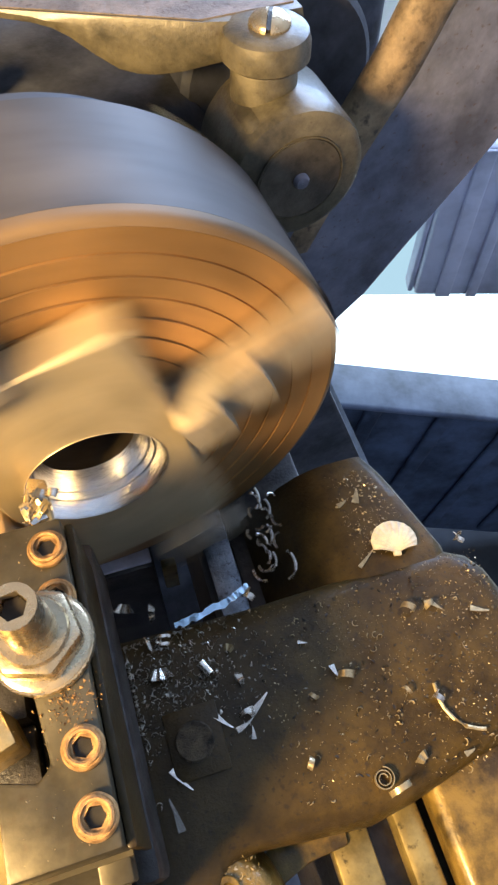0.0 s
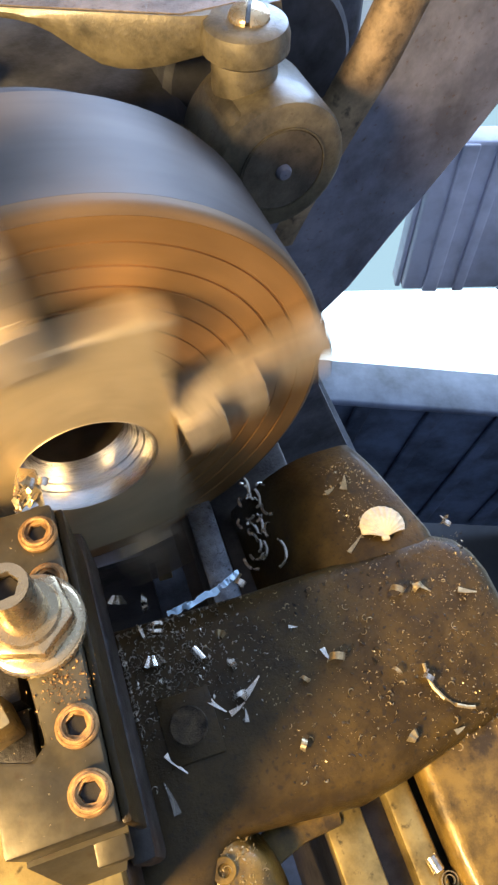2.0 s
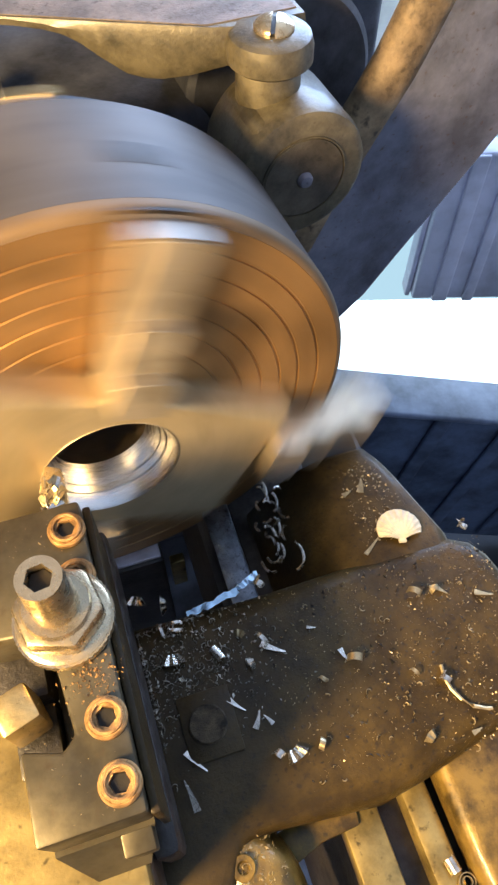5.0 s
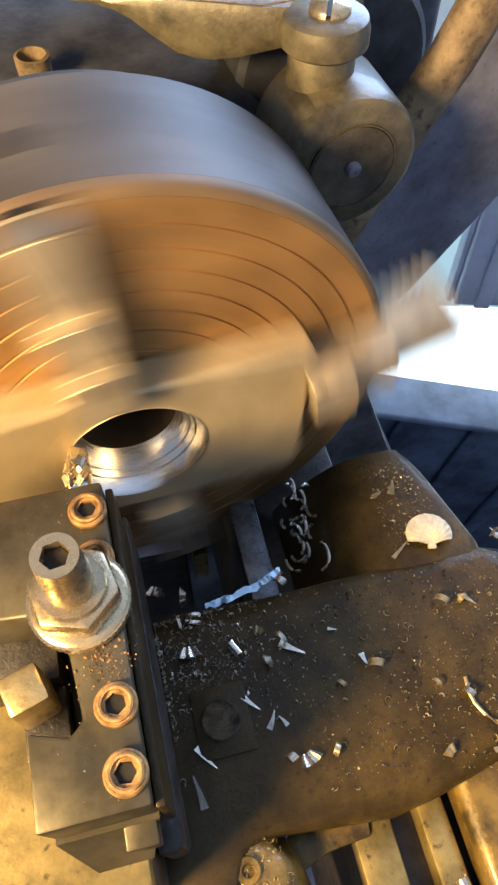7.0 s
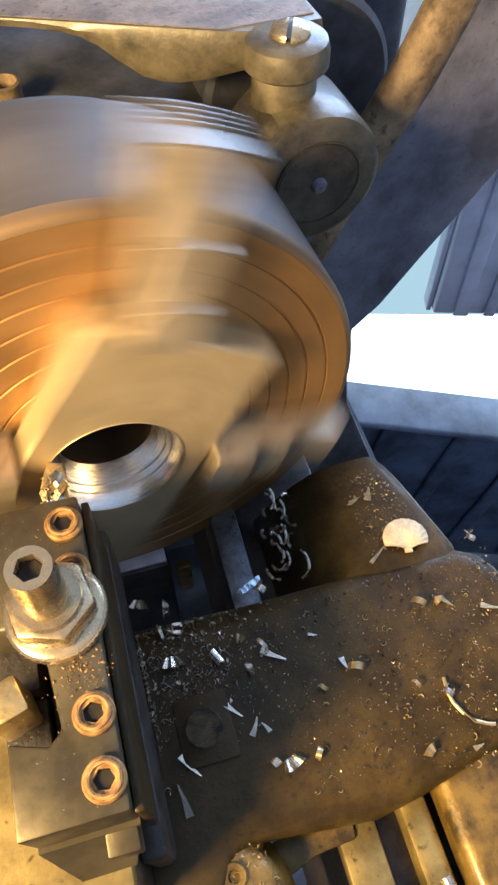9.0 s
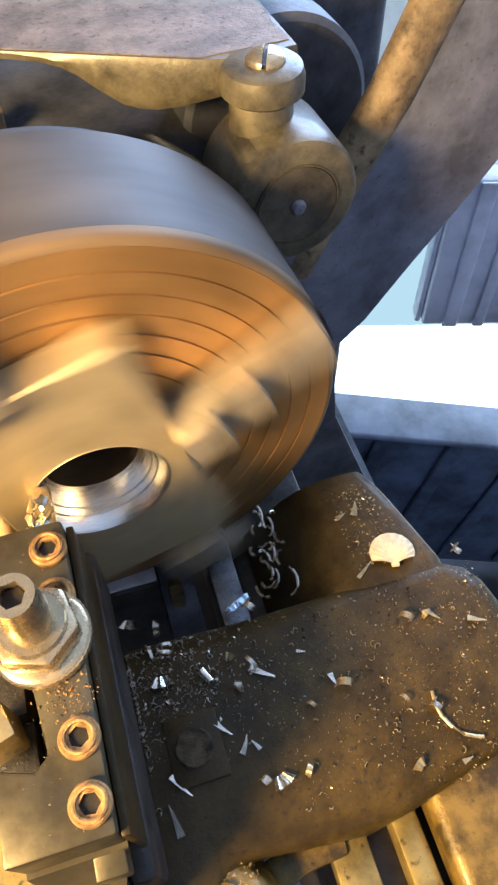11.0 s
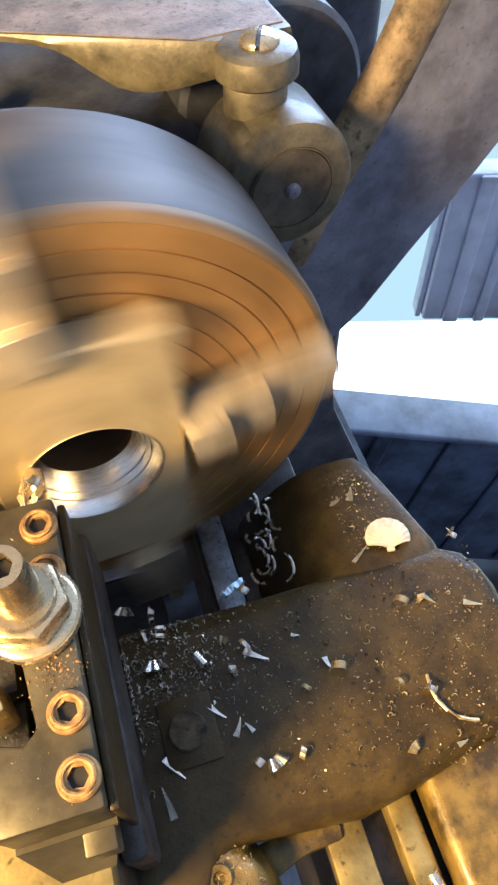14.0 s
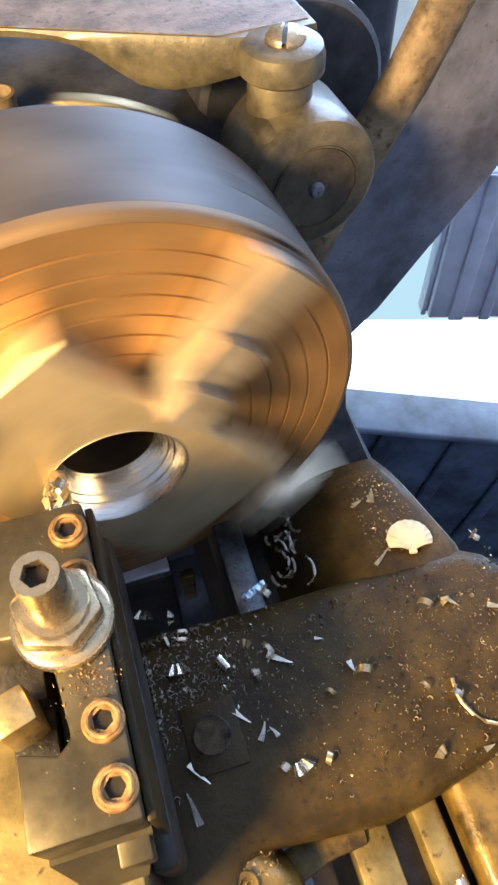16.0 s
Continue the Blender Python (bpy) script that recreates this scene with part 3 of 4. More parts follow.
for f in ((0, 1, 2, 3), (4, 7, 6, 5), (0, 4, 5, 1), (1, 5, 6, 2), (2, 6, 7, 3), (3, 7, 4, 0)):
    bm.faces.new([bm.verts[k] for k in f])
# added black block that stands in for the shade in the notch
part("notch_floor", box(-0.0300, -0.0165, -0.0245, -0.0045, -0.0402, -0.0300, 0.001), BLACKOIL, post)
part("front_foot", bevelled(bm, 0.0008, 2), TOOLSTEEL, post, "sloping front of the tool block")
part("shelf", box(-0.0160, 0.0036, -0.046, 0.045, -0.0400, -0.0345, 0.001), TOOLSTEEL, post)
SCREWS = [0.0366, 0.0207, -0.0211, -0.0380]
for i, y in enumerate(SCREWS):
    s = part("clamp_screw", socket_ring(0.0058, 0.0029, 0.0022, 0.0045), SCREWRUST, post, "rust-rimmed socket screw", m=pose(0.0009, y, 0.0002, 0, 0, 17 * i))
    part("collar", turned([(0.0048, 0.0015), (0.0048, 0.0031), (0.0042, 0.0034), (0.0036, 0.0032), (0.0036, 0.0015)], 28, "z"), SCREWRUST, s)
    # dark plug above the true floor paints the socket's shade
    part("socket", moved(prism(hexagon(0.0027), -0.002, 0.0010, "z"), pose(0, 0, 0)), HOLESHADE, s)
KNURL = [(0.0146 - 0.00028 * (i % 2)) * math.cos(2 * math.pi * i / 96) for i in range(96)], [(0.0146 - 0.00028 * (i % 2)) * math.sin(2 * math.pi * i / 96) for i in range(96)]
nut = part("flange_nut", merged(prism(list(zip(*KNURL)), 0.0006, 0.0034, "z"), turned([(0.0064, 0), (0.0138, 0), (0.0138, 0.0037), (0.0125, 0.0045), (0.0064, 0.0045)], 44, "z"), moved(prism(hexagon(0.0131, 42), 0.0045, 0.0132, "z", 0.0017, 2), Matrix()), turned([(0.0066, 0.0132), (0.0098, 0.0132), (0.0092, 0.0146), (0.0066, 0.0148)], 36, "z")), BRIGHT, post, "bright flanged hexagon nut", m=pose(-0.0047, 0.0088, 0.0004))
stud = part("stud", socket_ring(0.0067, 0.0038, 0.0348, 0.007), BRIGHT, post, "bright stud with a hexagon socket", m=pose(-0.0047, 0.0088, 0.0005, 0, 0, 8))
# the stud's hexagon gets the same shade-coloured plug
part("socket", prism(hexagon(0.0035), 0.0281, 0.0316, "z"), HOLESHADE, stud)
part("clamp_screw", moved(prism([(0.0082 * math.cos(radians(90 * k + 62)), 0.0082 * math.sin(radians(90 * k + 62))) for k in range(4)], -0.024, -0.0045, "z", 0.0014, 2), pose(-0.0238, -0.0098, 0)), BRASS, post, "brassy square-headed clamp screw")

bar = thing("boring_bar", "brassy square boring bar with a chip-clogged tip", "boring bar", CAR)
part("shank", box(-0.0046, 0.0046, -0.0540, 0.052, -0.0340, -0.0222, 0.0008), TOOLSTEEL, bar)
part("neck", box(-0.0075, 0.0005, 0.0522, 0.074, -0.0345, -0.0272, 0.0012), BRASS, bar)
part("tip", prism([(-0.0085, 0.0650), (0.0012, 0.0650), (0.0012, 0.0735), (-0.0045, 0.0760)], -0.0270, -0.0225, "z", 0.0008), BRIGHT, bar)

# ---- swarf ----
def ribbon(points, widths, normals, thick=0.00035):
    """A thin bent strip along points, lying across its normals."""
    bm = bmesh.new()
    rings = []
    n = len(points)
    for i in range(n):
        p, up = Vector(points[i]), Vector(normals[i]).normalized()
        along = (Vector(points[min(i + 1, n - 1)]) - Vector(points[max(i - 1, 0)])).normalized()
        side = along.cross(up).normalized() * widths[i] / 2
        up = up * thick / 2
        rings.append([bm.verts.new(p + side + up), bm.verts.new(p - side + up), bm.verts.new(p - side - up), bm.verts.new(p + side - up)])
    for a, b in zip(rings, rings[1:]):
        for j in range(4):
            bm.faces.new((a[j], a[(j + 1) % 4], b[(j + 1) % 4], b[j]))
    bm.faces.new(rings[0]), bm.faces.new(rings[-1][::-1])
    return bm


def curl(r, width, turns, pitch, n=26, taper=0.0):
    """A helical curl lying on its side."""
    pts, nor, wid = [], [], []
    for i in range(n):
        a = 2 * math.pi * turns * i / (n - 1)
        rr = r * (1 - taper * i / (n - 1))
        pts.append((pitch * turns * i / (n - 1), rr * math.cos(a), r + rr * math.sin(a)))
        nor.append((0, math.cos(a), math.sin(a)))
        wid.append(width)
    return ribbon(pts, wid, nor)


def flat_spiral(r, width, turns, n=40):
    """A clock-spring curl standing on its edge."""
    pts, nor, wid = [], [], []
    for i in range(n):
        a = 2 * math.pi * turns * i / (n - 1)
        rr = r * (0.35 + 0.65 * i / (n - 1))
        pts.append((rr * math.cos(a), rr * math.sin(a), width / 2 + 0.0002))
        nor.append((math.cos(a), math.sin(a), 0))
        wid.append(width)
    return ribbon(pts, wid, nor)


def sliver(length, width, bend, taper=0.85, n=9):
    """A pointed bent flake."""
    pts, nor, wid = [], [], []
    for i in range(n):
        s = i / (n - 1)
        a = bend * (s - 0.5)
        pts.append((length * (s - 0.5), bend * length * 0.35 * (s - 0.5) ** 2, 0.0006 + bend * length * 0.22 * (0.25 - (s - 0.5) ** 2)))
        nor.append((-a * 0.6, 0.15, 1))
        wid.append(width * (1 - taper * s))
    return ribbon(pts, wid, nor, 0.0004)


def fluted(length, width, folds):
    """A short chip folded like a fan, in facets."""
    bm = bmesh.new()
    rows = []
    for i in range(folds * 2 + 1):
        s = i / (folds * 2)
        a = radians(-28 + 56 * s)
        z = 0.0008 + (0.0009 if i % 2 else 0.0) + 0.0012 * math.sin(math.pi * s)
        rows.append([(Vector((math.sin(a) * q, math.cos(a) * q, z * (0.5 + q / length)))) for q in (length * 0.45, length)])
    for lift in (0, 0.0003):
        vs = [[bm.verts.new((p.x * width / length * 1.4, p.y - length * 0.7, p.z + lift)) for p in r] for r in rows]
        for a, b in zip(vs, vs[1:]):
            bm.faces.new((a[0], a[1], b[1], b[0]))
    return bm


def wire(points, r=0.0005, sides=6):
    bm = bmesh.new()
    rings = []
    n = len(points)
    for i, p in enumerate(points):
        along = (Vector(points[min(i + 1, n - 1)]) - Vector(points[max(i - 1, 0)])).normalized()
        side = along.orthogonal().normalized()
        up = along.cross(side)
        rings.append([bm.verts.new(Vector(p) + side * r * math.cos(2 * math.pi * j / sides) + up * r * math.sin(2 * math.pi * j / sides)) for j in range(sides)])
    for a, b in zip(rings, rings[1:]):
        for j in range(sides):
            bm.faces.new((a[j], a[(j + 1) % sides], b[(j + 1) % sides], b[j]))
    bm.faces.new(rings[0]), bm.faces.new(rings[-1])
    return bm


def surf(x, y):
    """Height of the saddle's upper side."""
    z = TOP
    if y < -0.046:
        z -= 0.012 - math.sqrt(max(0.0, 0.012 ** 2 - (-0.046 - y) ** 2))
    if y > 0.0325:
        z = TOP - 0.002 - 0.005 * max(0.0, (y - 0.060) / 0.028) ** 3
    return z


def chip(name, bm, mat, x, y, turn, label, z=None, group="swarf on the saddle", tip=0.0, roll=0.0):
    if y < 0.028:
        x, y = x + 0.001, y - 0.002
    m = CAR @ pose(x, y, (surf(x, y) if z is None else z) + 0.0002, roll, tip, turn)
    return solid(name, bm, mat, label, "swarf", m, group)


CURL, FLAKE, FAN = "small bright curled steel chip on oily iron", "pointed bright steel sliver on oily iron", "fluted fan-shaped steel chip on oily iron"
for x, y, turn, r, w, turns in [(0.0916, -0.0076, 60, 0.0030, 0.0030, 0.55), (0.0760, -0.0110, 20, 0.0016, 0.0016, 0.7), (0.0681, -0.0340, 130, 0.0020, 0.0022, 0.5), (0.1264, 0.0108, 40, 0.0028, 0.0026, 0.6), (0.1361, 0.0092, 95, 0.0022, 0.0020, 0.8), (0.1126, -0.0195, 10, 0.0017, 0.0014, 0.6), (0.0244, 0.0246, 75, 0.0034, 0.0012, 1.4)]:
    chip("swarf_curl", curl(r, w, turns, 0.0032, 18), STRAW if x > 0.06 else SWARF, x, y, turn, CURL)
for x, y, turn, length, w, bend in [(0.0194, -0.0247, -55, 0.0110, 0.0024, 0.3), (0.0147, -0.0352, 100, 0.0120, 0.0030, 0.25), (0.0402, -0.0093, -50, 0.0090, 0.0024, 0.35), (0.0319, -0.0062, 70, 0.0042, 0.0022, 0.1), (0.0885, -0.0040, -75, 0.0058, 0.0026, 0.5), (0.1564, 0.0020, -25, 0.0080, 0.0028, 0.4), (0.1397, 0.0087, -50, 0.0050, 0.0020, 0.2), (0.0797, 0.0108, -20, 0.0040, 0.0016, 0.2), (0.1281, -0.0475, 10, 0.0045, 0.0022, 0.2), (0.1274, 0.0659, 65, 0.0075, 0.0036, 0.3), (0.1197, 0.0639, 20, 0.0050, 0.0026, 0.4), (0.1208, 0.0360, 35, 0.0110, 0.0020, 0.1)]:
    chip("swarf_sliver", sliver(length, w, bend), STRAW if x > 0.11 else SWARF, x, y, turn, FLAKE)
for x, y, turn, length, w, folds in [(0.0210, 0.0150, 175, 0.0085, 0.0085, 3), (0.1091, -0.0440, 30, 0.0058, 0.0050, 2), (0.0511, 0.0045, 100, 0.0050, 0.0048, 2), (0.0499, 0.0171, -30, 0.0046, 0.0040, 2), (0.0223, 0.0061, 20, 0.0034, 0.0030, 2)]:
    chip("swarf_fan", fluted(length, w, folds), STRAW if 0.045 < x < 0.0505 or x > 0.1 else SWARF, x, y, turn, FAN)
chip("swarf_tube", curl(0.0018, 0.0062, 0.62, 0.0005, 12), SWARF, 0.0390, 0.0120, 115, "short tube of bright steel swarf on oily iron")
chip("swarf_wire", wire([(-0.0015, 0.0110, 0.0012), (-0.0022, 0.0060, 0.0010), (-0.0016, 0.0010, 0.0009), (0.0006, -0.0040, 0.0009), (0.0042, -0.0078, 0.0009), (0.0080, -0.0098, 0.0010), (0.0108, -0.0108, 0.0012)], 0.0008), STRAW, 0.1265, -0.0310, 0, "long bent wire of straw-coloured swarf")
chip("swarf_knot", curl(0.0022, 0.0022, 1.1, 0.002, 18), SWARF, 0.1235, -0.0262, 30, CURL)
chip("swarf_knot", merged(curl(0.0020, 0.0018, 1.2, 0.003, 20), moved(sliver(0.006, 0.0016, 0.4), pose(0.003, 0.001, 0, 0, 0, 70))), SWARF, 0.1615, 0.0305, 40, "small bluish curled chip at the saddle's edge")
chip("swarf_ring", curl(0.0038, 0.0009, 1.05, 0.0012, 26, 0.3), SWARF, 0.0190, 0.0270, 10, "thin open ring of steel swarf")
# bright tangle along the saddle's rear edge
strand = thing("swarf_strand", "crumpled strand of bright steel swarf coloured as blue-lit", "swarf", CAR @ pose(0, 0, TOP - 0.003), "swarf on the saddle")
stub = thing("swarf_stub", "bright crumpled end of swarf against the inner way", "swarf", CAR @ pose(0, 0, TOP - 0.003), "swarf on the saddle")
rng = random.Random(21)
for owner, x0, x1, count in ((strand, 0.0325, 0.0560, 3), (stub, 0.0565, 0.0665, 2)):
    for k in range(count):
        pts, nor, wid = [], [], []
        for i in range(14):
            x = x0 + (x1 - x0) * i / 13
            q = (x - 0.0325) / 0.033
            pts.append((x, 0.0312 + 0.0060 * q * q + rng.uniform(-0.0007, 0.0007) + 0.0006 * k, 0.0014 + 0.0030 * q + rng.uniform(-0.0006, 0.0006)))
            nor.append((-0.36 + rng.uniform(-0.2, 0.2), -0.30 + rng.uniform(-0.2, 0.2), 0.86))
            wid.append((0.0012 + 0.0012 * q) * rng.uniform(0.7, 1.4))
        part("ribbon", ribbon(pts, wid, nor), BLUELIT, owner)
part("loop", curl(0.0024, 0.0026, 1.2, 0.0022, 20), SWARF, stub, m=pose(0.0650, 0.0335, 0.0010, 0, 0, 40))
# dark tangle of long curls in the bed's gap
tangle = thing("swarf_tangle", "loose tangle of dull curled wire swarf in the bed gap", "swarf", CAR @ pose(0.0865, 0.060, -0.121), "swarf in the bed")
rng = random.Random(5)
for i in range(20):
    cx, cy = rng.uniform(-0.008, 0.008), -0.013 + 0.038 * i / 19
    a0, rr, lift = rng.uniform(0, 6.28), rng.uniform(0.0022, 0.0052), rng.uniform(0.001, 0.008)
    part("curl", wire([(cx + rr * math.cos(a0 + k * 0.34), cy + 1.3 * rr * math.sin(a0 + k * 0.34), lift + 0.0008 * k) for k in range(rng.randint(5, 9))], 0.0008), SWARF, tangle)
for x, y, turn in [(0.0123, 0.0514, 160), (0.0243, 0.0460, 80)]:
    solid("swarf_fan", fluted(0.0085 if x < 0.02 else 0.005, 0.008, 3), SWARF, "fluted steel chip lying in the bed gap", "swarf", CAR @ pose(x, y, -0.1220, 0, 0, turn), "swarf in the bed")
# fine grit
rng = random.Random(11)


def grit(name, label, count, mat, lo, hi, place):
    bm = bmesh.new()
    for _ in range(count):
        x, y, z = place()
        s = lo + (hi - lo) * rng.random() ** 3
        a, b = rng.uniform(0, 6.28), rng.uniform(0.25, 0.9)
        c, d = math.cos(a) * s, math.sin(a) * s
        v = [bm.verts.new((x + c, y + d, z)), bm.verts.new((x - d * b, y + c * b, z)), bm.verts.new((x - c, y - d, z + s * 0.2)), bm.verts.new((x + d * b * 0.3, y - c * b * 0.3, z + s * rng.uniform(0.4, 0.9)))]
        for f in ((0, 1, 3), (1, 2, 3), (2, 0, 3), (0, 2, 1)):
            bm.faces.new([v[k] for k in f])
    return solid(name, bm, mat, label, "swarf grit", CAR, kind="stuff", smooth=False)


def on_saddle():
    while True:
        x, y = rng.uniform(0.06, 0.168), rng.uniform(-0.055, 0.027)
        if rng.random() < 0.35 + 0.65 * (x - 0.06) / 0.1:
            return x, y, surf(x, y)


def in_dark():
    x, y = rng.gauss(0.026, 0.018), rng.gauss(0.010, 0.014)
    x, y = min(max(x, 0.0105), 0.08), min(max(y, -0.04), 0.028)
    return x, y, surf(x, y)


def on_wing():
    while True:
        x, y = rng.gauss(0.132, 0.011), rng.uniform(0.036, 0.080)
        if 0.116 < x < 0.149 - 0.016 * max(0.0, (y - 0.034) / 0.054):
            return x, y, surf(x, y)


def on_block():
    x, y = rng.uniform(-0.018, 0.002), rng.uniform(-0.044, 0.045)
    return x, y, 0.0001


grit("grit_on_saddle", "straw-coloured metal grit scattered over the saddle", 1700, STRAW, 0.00016, 0.0007, on_saddle)
grit("grit_by_tool_post", "bright steel grit heaped on black oil", 1150, GRITSTEEL, 0.0002, 0.0012, in_dark)
grit("grit_on_wing", "straw-coloured metal grit on the saddle wing", 380, STRAW, 0.0002, 0.0011, on_wing)
grit("grit_on_block", "fine metal grit on the tool post", 130, STRAW, 0.00015, 0.00045, on_block)
def rusty():
    return rng.gauss(0.0, 0.004), rng.gauss(-0.0085, 0.0035), 0.0001


grit("rust_dust", "rusty brown dust caked beside the clamp screw", 260, SCREWRUST, 0.0002, 0.0007, rusty)
grit("oil_clots", "dark clots of oily dust on the saddle", 520, BLACKOIL, 0.0003, 0.0013, on_saddle)



def shavings(name, label, count, mat, place, lo, hi):
    """Tiny curled shavings, each a thin bent strip."""
    bm = bmesh.new()
    for _ in range(count):
        x, y, z = place()
        r, w, a0, span = lo + (hi - lo) * rng.random() ** 2, rng.uniform(0.0003, 0.0008), rng.uniform(0, 6.28), rng.uniform(1.0, 3.4)
        lean, rise = rng.uniform(-0.5, 0.5), rng.uniform(0.0001, 0.0009)
        last = None
        for k in range(6):
            a = a0 + span * k / 5
            p = Vector((x + r * math.cos(a), y + r * math.sin(a), z + 0.0001 + rise * math.sin(math.pi * k / 5)))
            q = Vector((lean * w * math.cos(a), lean * w * math.sin(a), w))
            pair = (bm.verts.new(p), bm.verts.new(p + q))
            if last:
                bm.faces.new((last[0], pair[0], pair[1], last[1]))
            last = pair
    ob = solid(name, bm, mat, label, "swarf", CAR, kind="stuff")
    thick = ob.modifiers.new("thickness", "SOLIDIFY")
    thick.thickness = 0.0002
    return ob


def on_lobe():
    a, q = rng.uniform(0, 6.28), rng.random() ** 0.5
    return 0.030 + 0.0125 * q * math.cos(a), -0.070 + 0.019 * q * math.sin(a), TOP - 0.0048 - 0.0040 * q ** 3


grit("grit_on_lobe", "golden metal grit stuck to the oily lobe", 340, STRAW, 0.0002, 0.0011, on_lobe)
shavings("shavings_on_lobe", "curled golden shavings on the oily lobe", 16, STRAW, on_lobe, 0.0006, 0.0020)
shavings("shavings_on_saddle", "tiny straw-coloured curled shavings on the saddle", 150, STRAW, on_saddle, 0.0004, 0.0016)
shavings("shavings_by_tool_post", "tiny bright curled shavings on black oil", 190, GRITSTEEL, in_dark, 0.0004, 0.0018)
# pale fan-shaped shell on the saddle wing
bm = bmesh.new()
rows = []
for i in range(37):
    a = radians(-74 + 148 * i / 36)
    row = []
    for k in range(7):
        q = k / 6
        rad = 0.0155 * q * (1 - 0.36 * (a / radians(74)) ** 2)
        rib = 0.00035 * math.cos(i * math.pi / 1.5) * q
        row.append(bm.verts.new((rad * math.sin(a), rad * math.cos(a) * 1.0, 0.0030 * math.sin(math.pi * (0.15 + 0.75 * q)) + rib)))
    rows.append(row)
for a, b in zip(rows, rows[1:]):
    for k in range(6):
        bm.faces.new((a[k], b[k], b[k + 1], a[k + 1]))
ext = bmesh.ops.extrude_face_region(bm, geom=bm.faces[:])
bmesh.ops.translate(bm, vec=(0, 0, -0.0010), verts=[g for g in ext["geom"] if isinstance(g, bmesh.types.BMVert)])
shell = thing("fan_shell", "pale ribbed fan-shaped shell on the oily saddle wing", "shell", CAR @ pose(0.1343, 0.0340, TOP - 0.0012, 0, 0, -10))
part("fan", bm, SHELL, shell)
part("hinge", box(-0.0018, 0.0018, -0.0014, 0.0008, 0.0004, 0.0022, 0.0005), SHELL, shell)

# chips that are struck and jump to new places
struck = solid("jumping_chip", merged(fluted(0.0085, 0.0075, 3), moved(curl(0.0016, 0.003, 0.6, 0.003, 10), pose(0.0045, -0.004, 0))), SWARF, "fluted bright steel chip that drops from the tool", "swarf", group="swarf on the saddle")
hooked = solid("hooked_chip", merged(sliver(0.0110, 0.0034, 0.3), moved(curl(0.0030, 0.0018, 0.6, 0.002, 14), pose(-0.006, 0.0015, 0, 0, 0, 60))), SWARF, "hooked pointed steel chip on oily iron", "swarf", group="swarf on the saddle")
small = solid("bent_chip", merged(sliver(0.0075, 0.0026, 0.5), moved(sliver(0.005, 0.002, 0.4), pose(0.001, -0.004, 0, 0, 0, 60))), SWARF, "small bent steel chips on oily iron", "swarf", group="swarf on the saddle")
spiral = thing("swarf_spiral", "clock-spring curl of straw-coloured swarf on oily iron", "swarf", None, "swarf on the saddle")
part("coil", flat_spiral(0.0042, 0.0022, 2.2), STRAW, spiral)
part("tail", curl(0.0050, 0.0022, 0.42, 0.001, 14, 0.2), STRAW, spiral, m=pose(0.0045, -0.0050, 0, 0, 0, 100))
flung = solid("flung_chip", curl(0.0024, 0.0056, 0.6, 0.0004, 14), SWARF, "short bright tube of swarf flung from the tool", "swarf", group="swarf on the saddle")
# chips that clog the tool's tip
clog = thing("tip_swarf", "golden lump of packed swarf on the boring tip", "swarf", CAR)
rng = random.Random(3)
for i in range(22):
    part("flake", sliver(rng.uniform(0.003, 0.006), rng.uniform(0.002, 0.0035), 0.6, 0.5), (STRAW, STRAW, SWARF)[i % 3], clog, m=pose(rng.uniform(-0.0085, 0.0), rng.uniform(0.0535, 0.0680), -0.0225 + rng.uniform(0, 0.004), rng.uniform(-60, 60), rng.uniform(-40, 40), rng.uniform(0, 360)))


# ---- movement ----
riding = [ob for ob in scene.collection.all_objects if ob not in before_carriage and ob.parent is None and ob.get("group", "") != "swarf in the bed"]
riding.sort(key=lambda ob: ob.name)


def fed(t):
    """The carriage's slow feed along the spindle towards the chuck."""
    return Matrix.Translation((0, 0.0002 * (t - 8.0), 0))


def ride(ob, rows):
    walk(ob, [(t, fed(t) @ m) for t, m in rows])


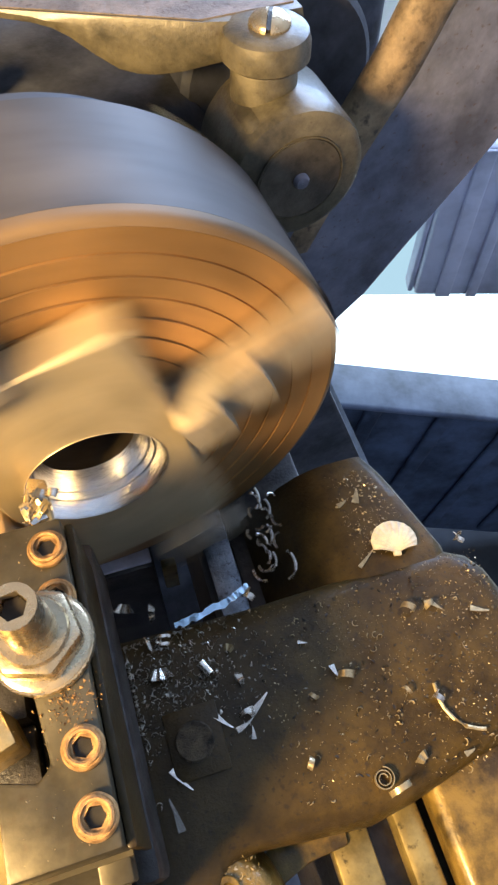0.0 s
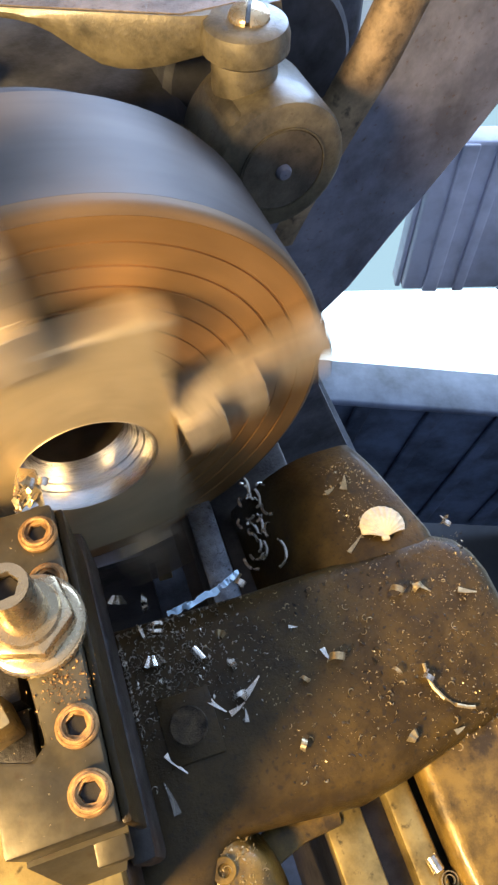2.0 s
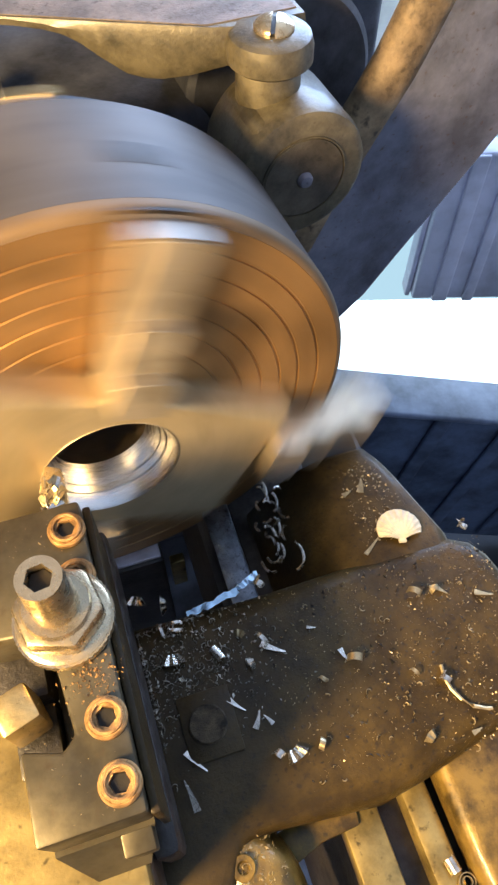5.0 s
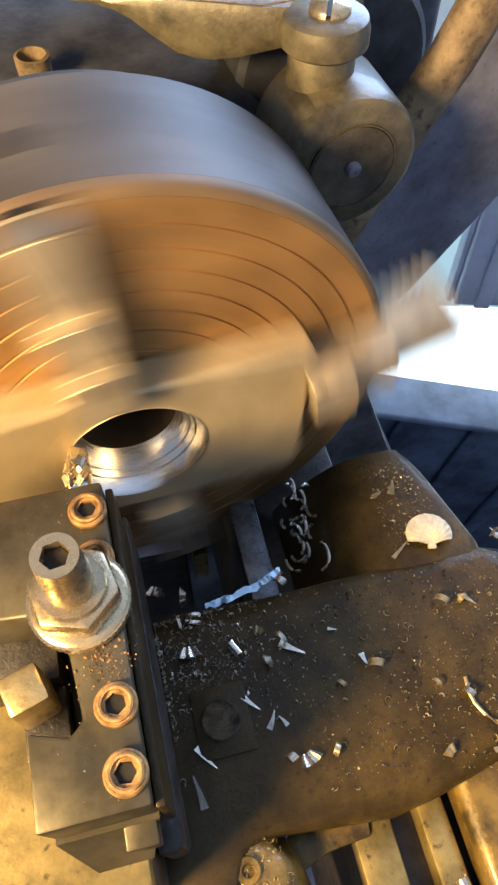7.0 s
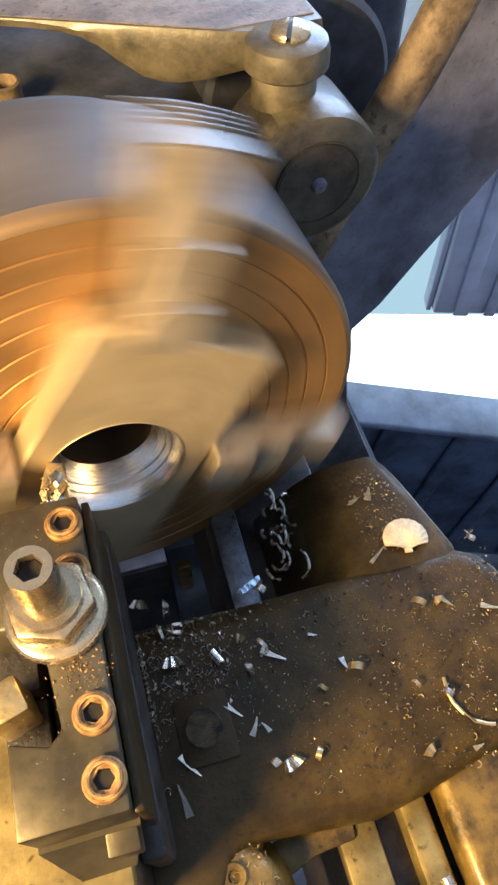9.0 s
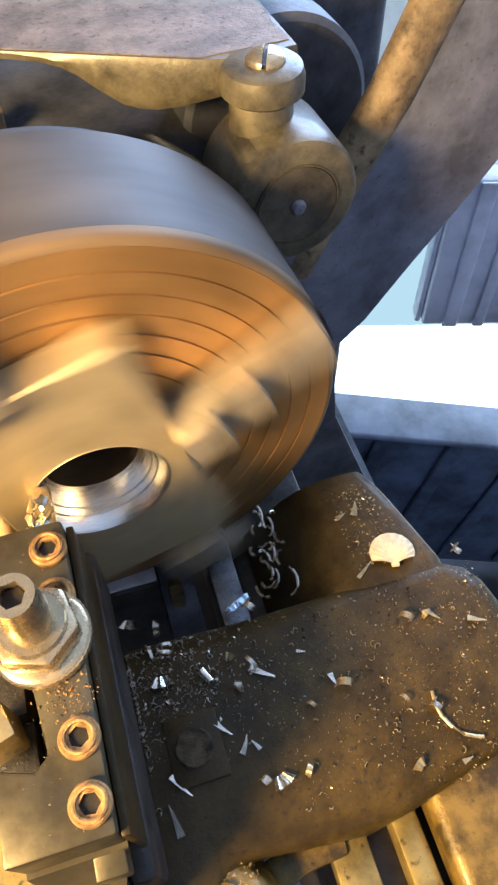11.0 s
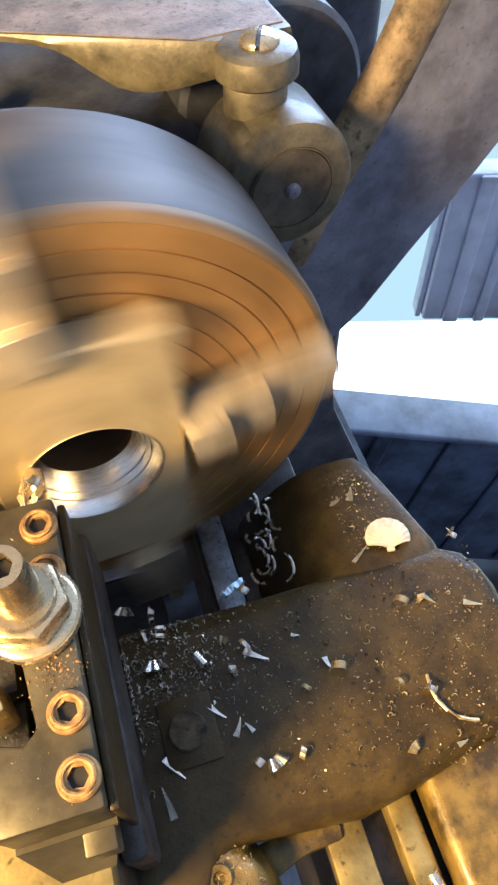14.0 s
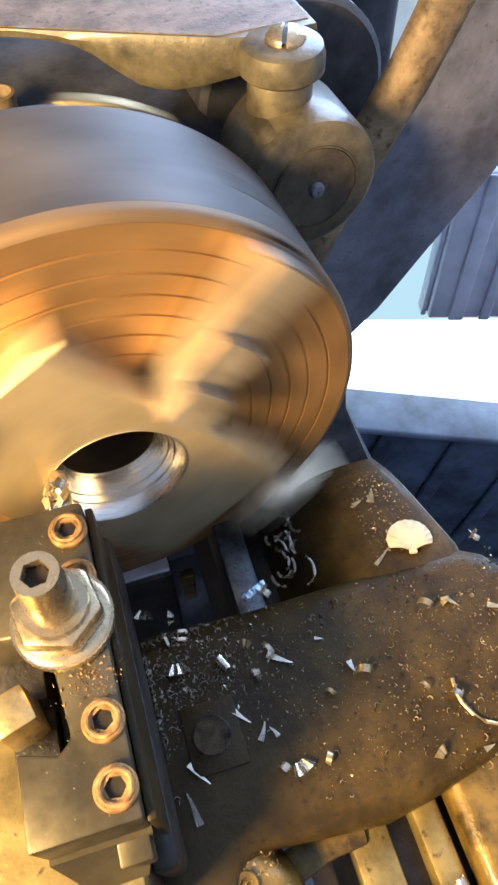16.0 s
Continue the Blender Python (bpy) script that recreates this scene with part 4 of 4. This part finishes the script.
def motions():
    # the carriage and all that lies on it
    loose = (struck, hooked, small, spiral, flung, strand)
    for ob in riding:
        if ob not in loose:
            m = ob.matrix_basis.copy()
            ride(ob, [(2.0 * k, m) for k in range(9)])
    turn = []
    theta = None
    for t, a in PHASES:
        if theta is None:
            theta = a
        else:
            guess = theta + RATE * (t - last)
            theta = a + 180 * round((guess - a) / 180)
        turn.append((t, theta))
        last = t
    rows = []
    for (t0, a0), (t1, a1) in zip(turn, turn[1:]):
        steps = round((t1 - t0) * 30)
        rows += [(t0 + (t1 - t0) * i / steps, a0 + (a1 - a0) * i / steps) for i in range(steps)]
    rows.append(turn[-1])
    for spun in (chuck, work):
        walk(spun, [(t, pose(0.0012, 0, -0.0002, 0, -a, 0)) for t, a in rows])
    rest = surf(0.05, 0) + 0.0003
    first, last_place = CAR @ pose(-0.0040, 0.0655, -0.0235, 20, 0, 60), CAR @ pose(0.0580, -0.0355, rest, 0, 0, 200)
    ride(struck, [(0.0, first), (3.8, first), (3.9, CAR @ pose(-0.001, 0.072, -0.030, 50, 20, 90)), (4.0, CAR @ pose(0.0229, 0.0528, -0.050, 60, 20, 130)), (4.1, CAR @ pose(0.0480, -0.0120, -0.086, 160, 20, 160)), (4.2, CAR @ pose(0.0560, -0.0330, -0.090, 90, 10, 190)), (4.3, last_place), (16.0, last_place)])
    first, last_place = CAR @ pose(0.0565, -0.0091, rest, 0, 0, 35), CAR @ pose(0.0625, 0.0055, rest, 0, 0, -35)
    ride(hooked, [(0.0, first), (4.05, first), (4.1, CAR @ pose(0.0540, -0.0090, -0.088, 25, 0, 10)), (4.2, CAR @ pose(0.0560, 0.0070, -0.086, -20, 15, -20)), (4.3, last_place), (16.0, last_place)])
    first, last_place = CAR @ pose(0.0490, -0.0150, rest, 0, 0, 20), CAR @ pose(0.0480, -0.0190, rest, 0, 0, 60)
    ride(small, [(0.0, first), (4.05, first), (4.2, last_place), (16.0, last_place)])

    # a flung chip knocks the spiral off the saddle's edge on to the way
    first, last_place = CAR @ pose(-0.0060, 0.0640, -0.0240, 10, 0, 20), CAR @ pose(0.1050, -0.0890, -0.1192, 0, 0, 100)
    ride(flung, [(0.0, first), (0.2, first), (0.3, CAR @ pose(0.0830, 0.0025, -0.080, 60, 10, 60)), (0.4, CAR @ pose(0.0880, -0.0426, -0.088, 100, 30, 90)), (0.5, CAR @ pose(0.0960, -0.0640, -0.092, 150, 40, 110)), (0.6, CAR @ pose(0.1022, -0.0784, -0.105, 90, 20, 105)), (0.7, last_place), (16.0, last_place)])
    first, last_place = CAR @ pose(0.0931, -0.0485, surf(0.0931, -0.0485) + 0.0005), CAR @ pose(0.1085, -0.0960, -0.1190, 0, 0, -70)
    ride(spiral, [(0.0, first), (0.4, first), (0.5, CAR @ pose(0.0950, -0.0790, -0.100, 40, 20, -30)), (0.6, CAR @ pose(0.1040, -0.0900, -0.112, 20, 10, -50)), (0.7, last_place), (16.0, last_place)])
    # the loose length of the strand drops into the bed
    first = CAR @ pose(0, 0, TOP - 0.003)
    ride(strand, [(0.0, first), (7.9, first), (8.0, CAR @ pose(0, 0.020, TOP - 0.070, 25)), (8.1, CAR @ pose(0, 0.026, TOP - 0.20, 40)), (8.2, CAR @ pose(0, 0.030, TOP - 0.34)), (16.0, CAR @ pose(0, 0.030, TOP - 0.34))])


# spindle angle of the long jaws, in degrees, and its rate in degrees a second
RATE = 805.0
PHASES = [(0.0, 103), (0.5, 146), (1.0, 12), (1.5, 50), (2.0, 90), (2.5, 142), (3.0, -2), (3.5, 36), (4.0, 68), (4.5, 97), (7.0, -2), (7.5, 63), (8.0, 128), (8.5, 13), (9.0, 59), (11.5, 160), (12.0, 43), (12.5, 106), (13.0, -8), (13.5, 40), (14.0, 88), (14.5, 128), (15.0, 5), (15.5, 66), (16.0, 127)]
motions()
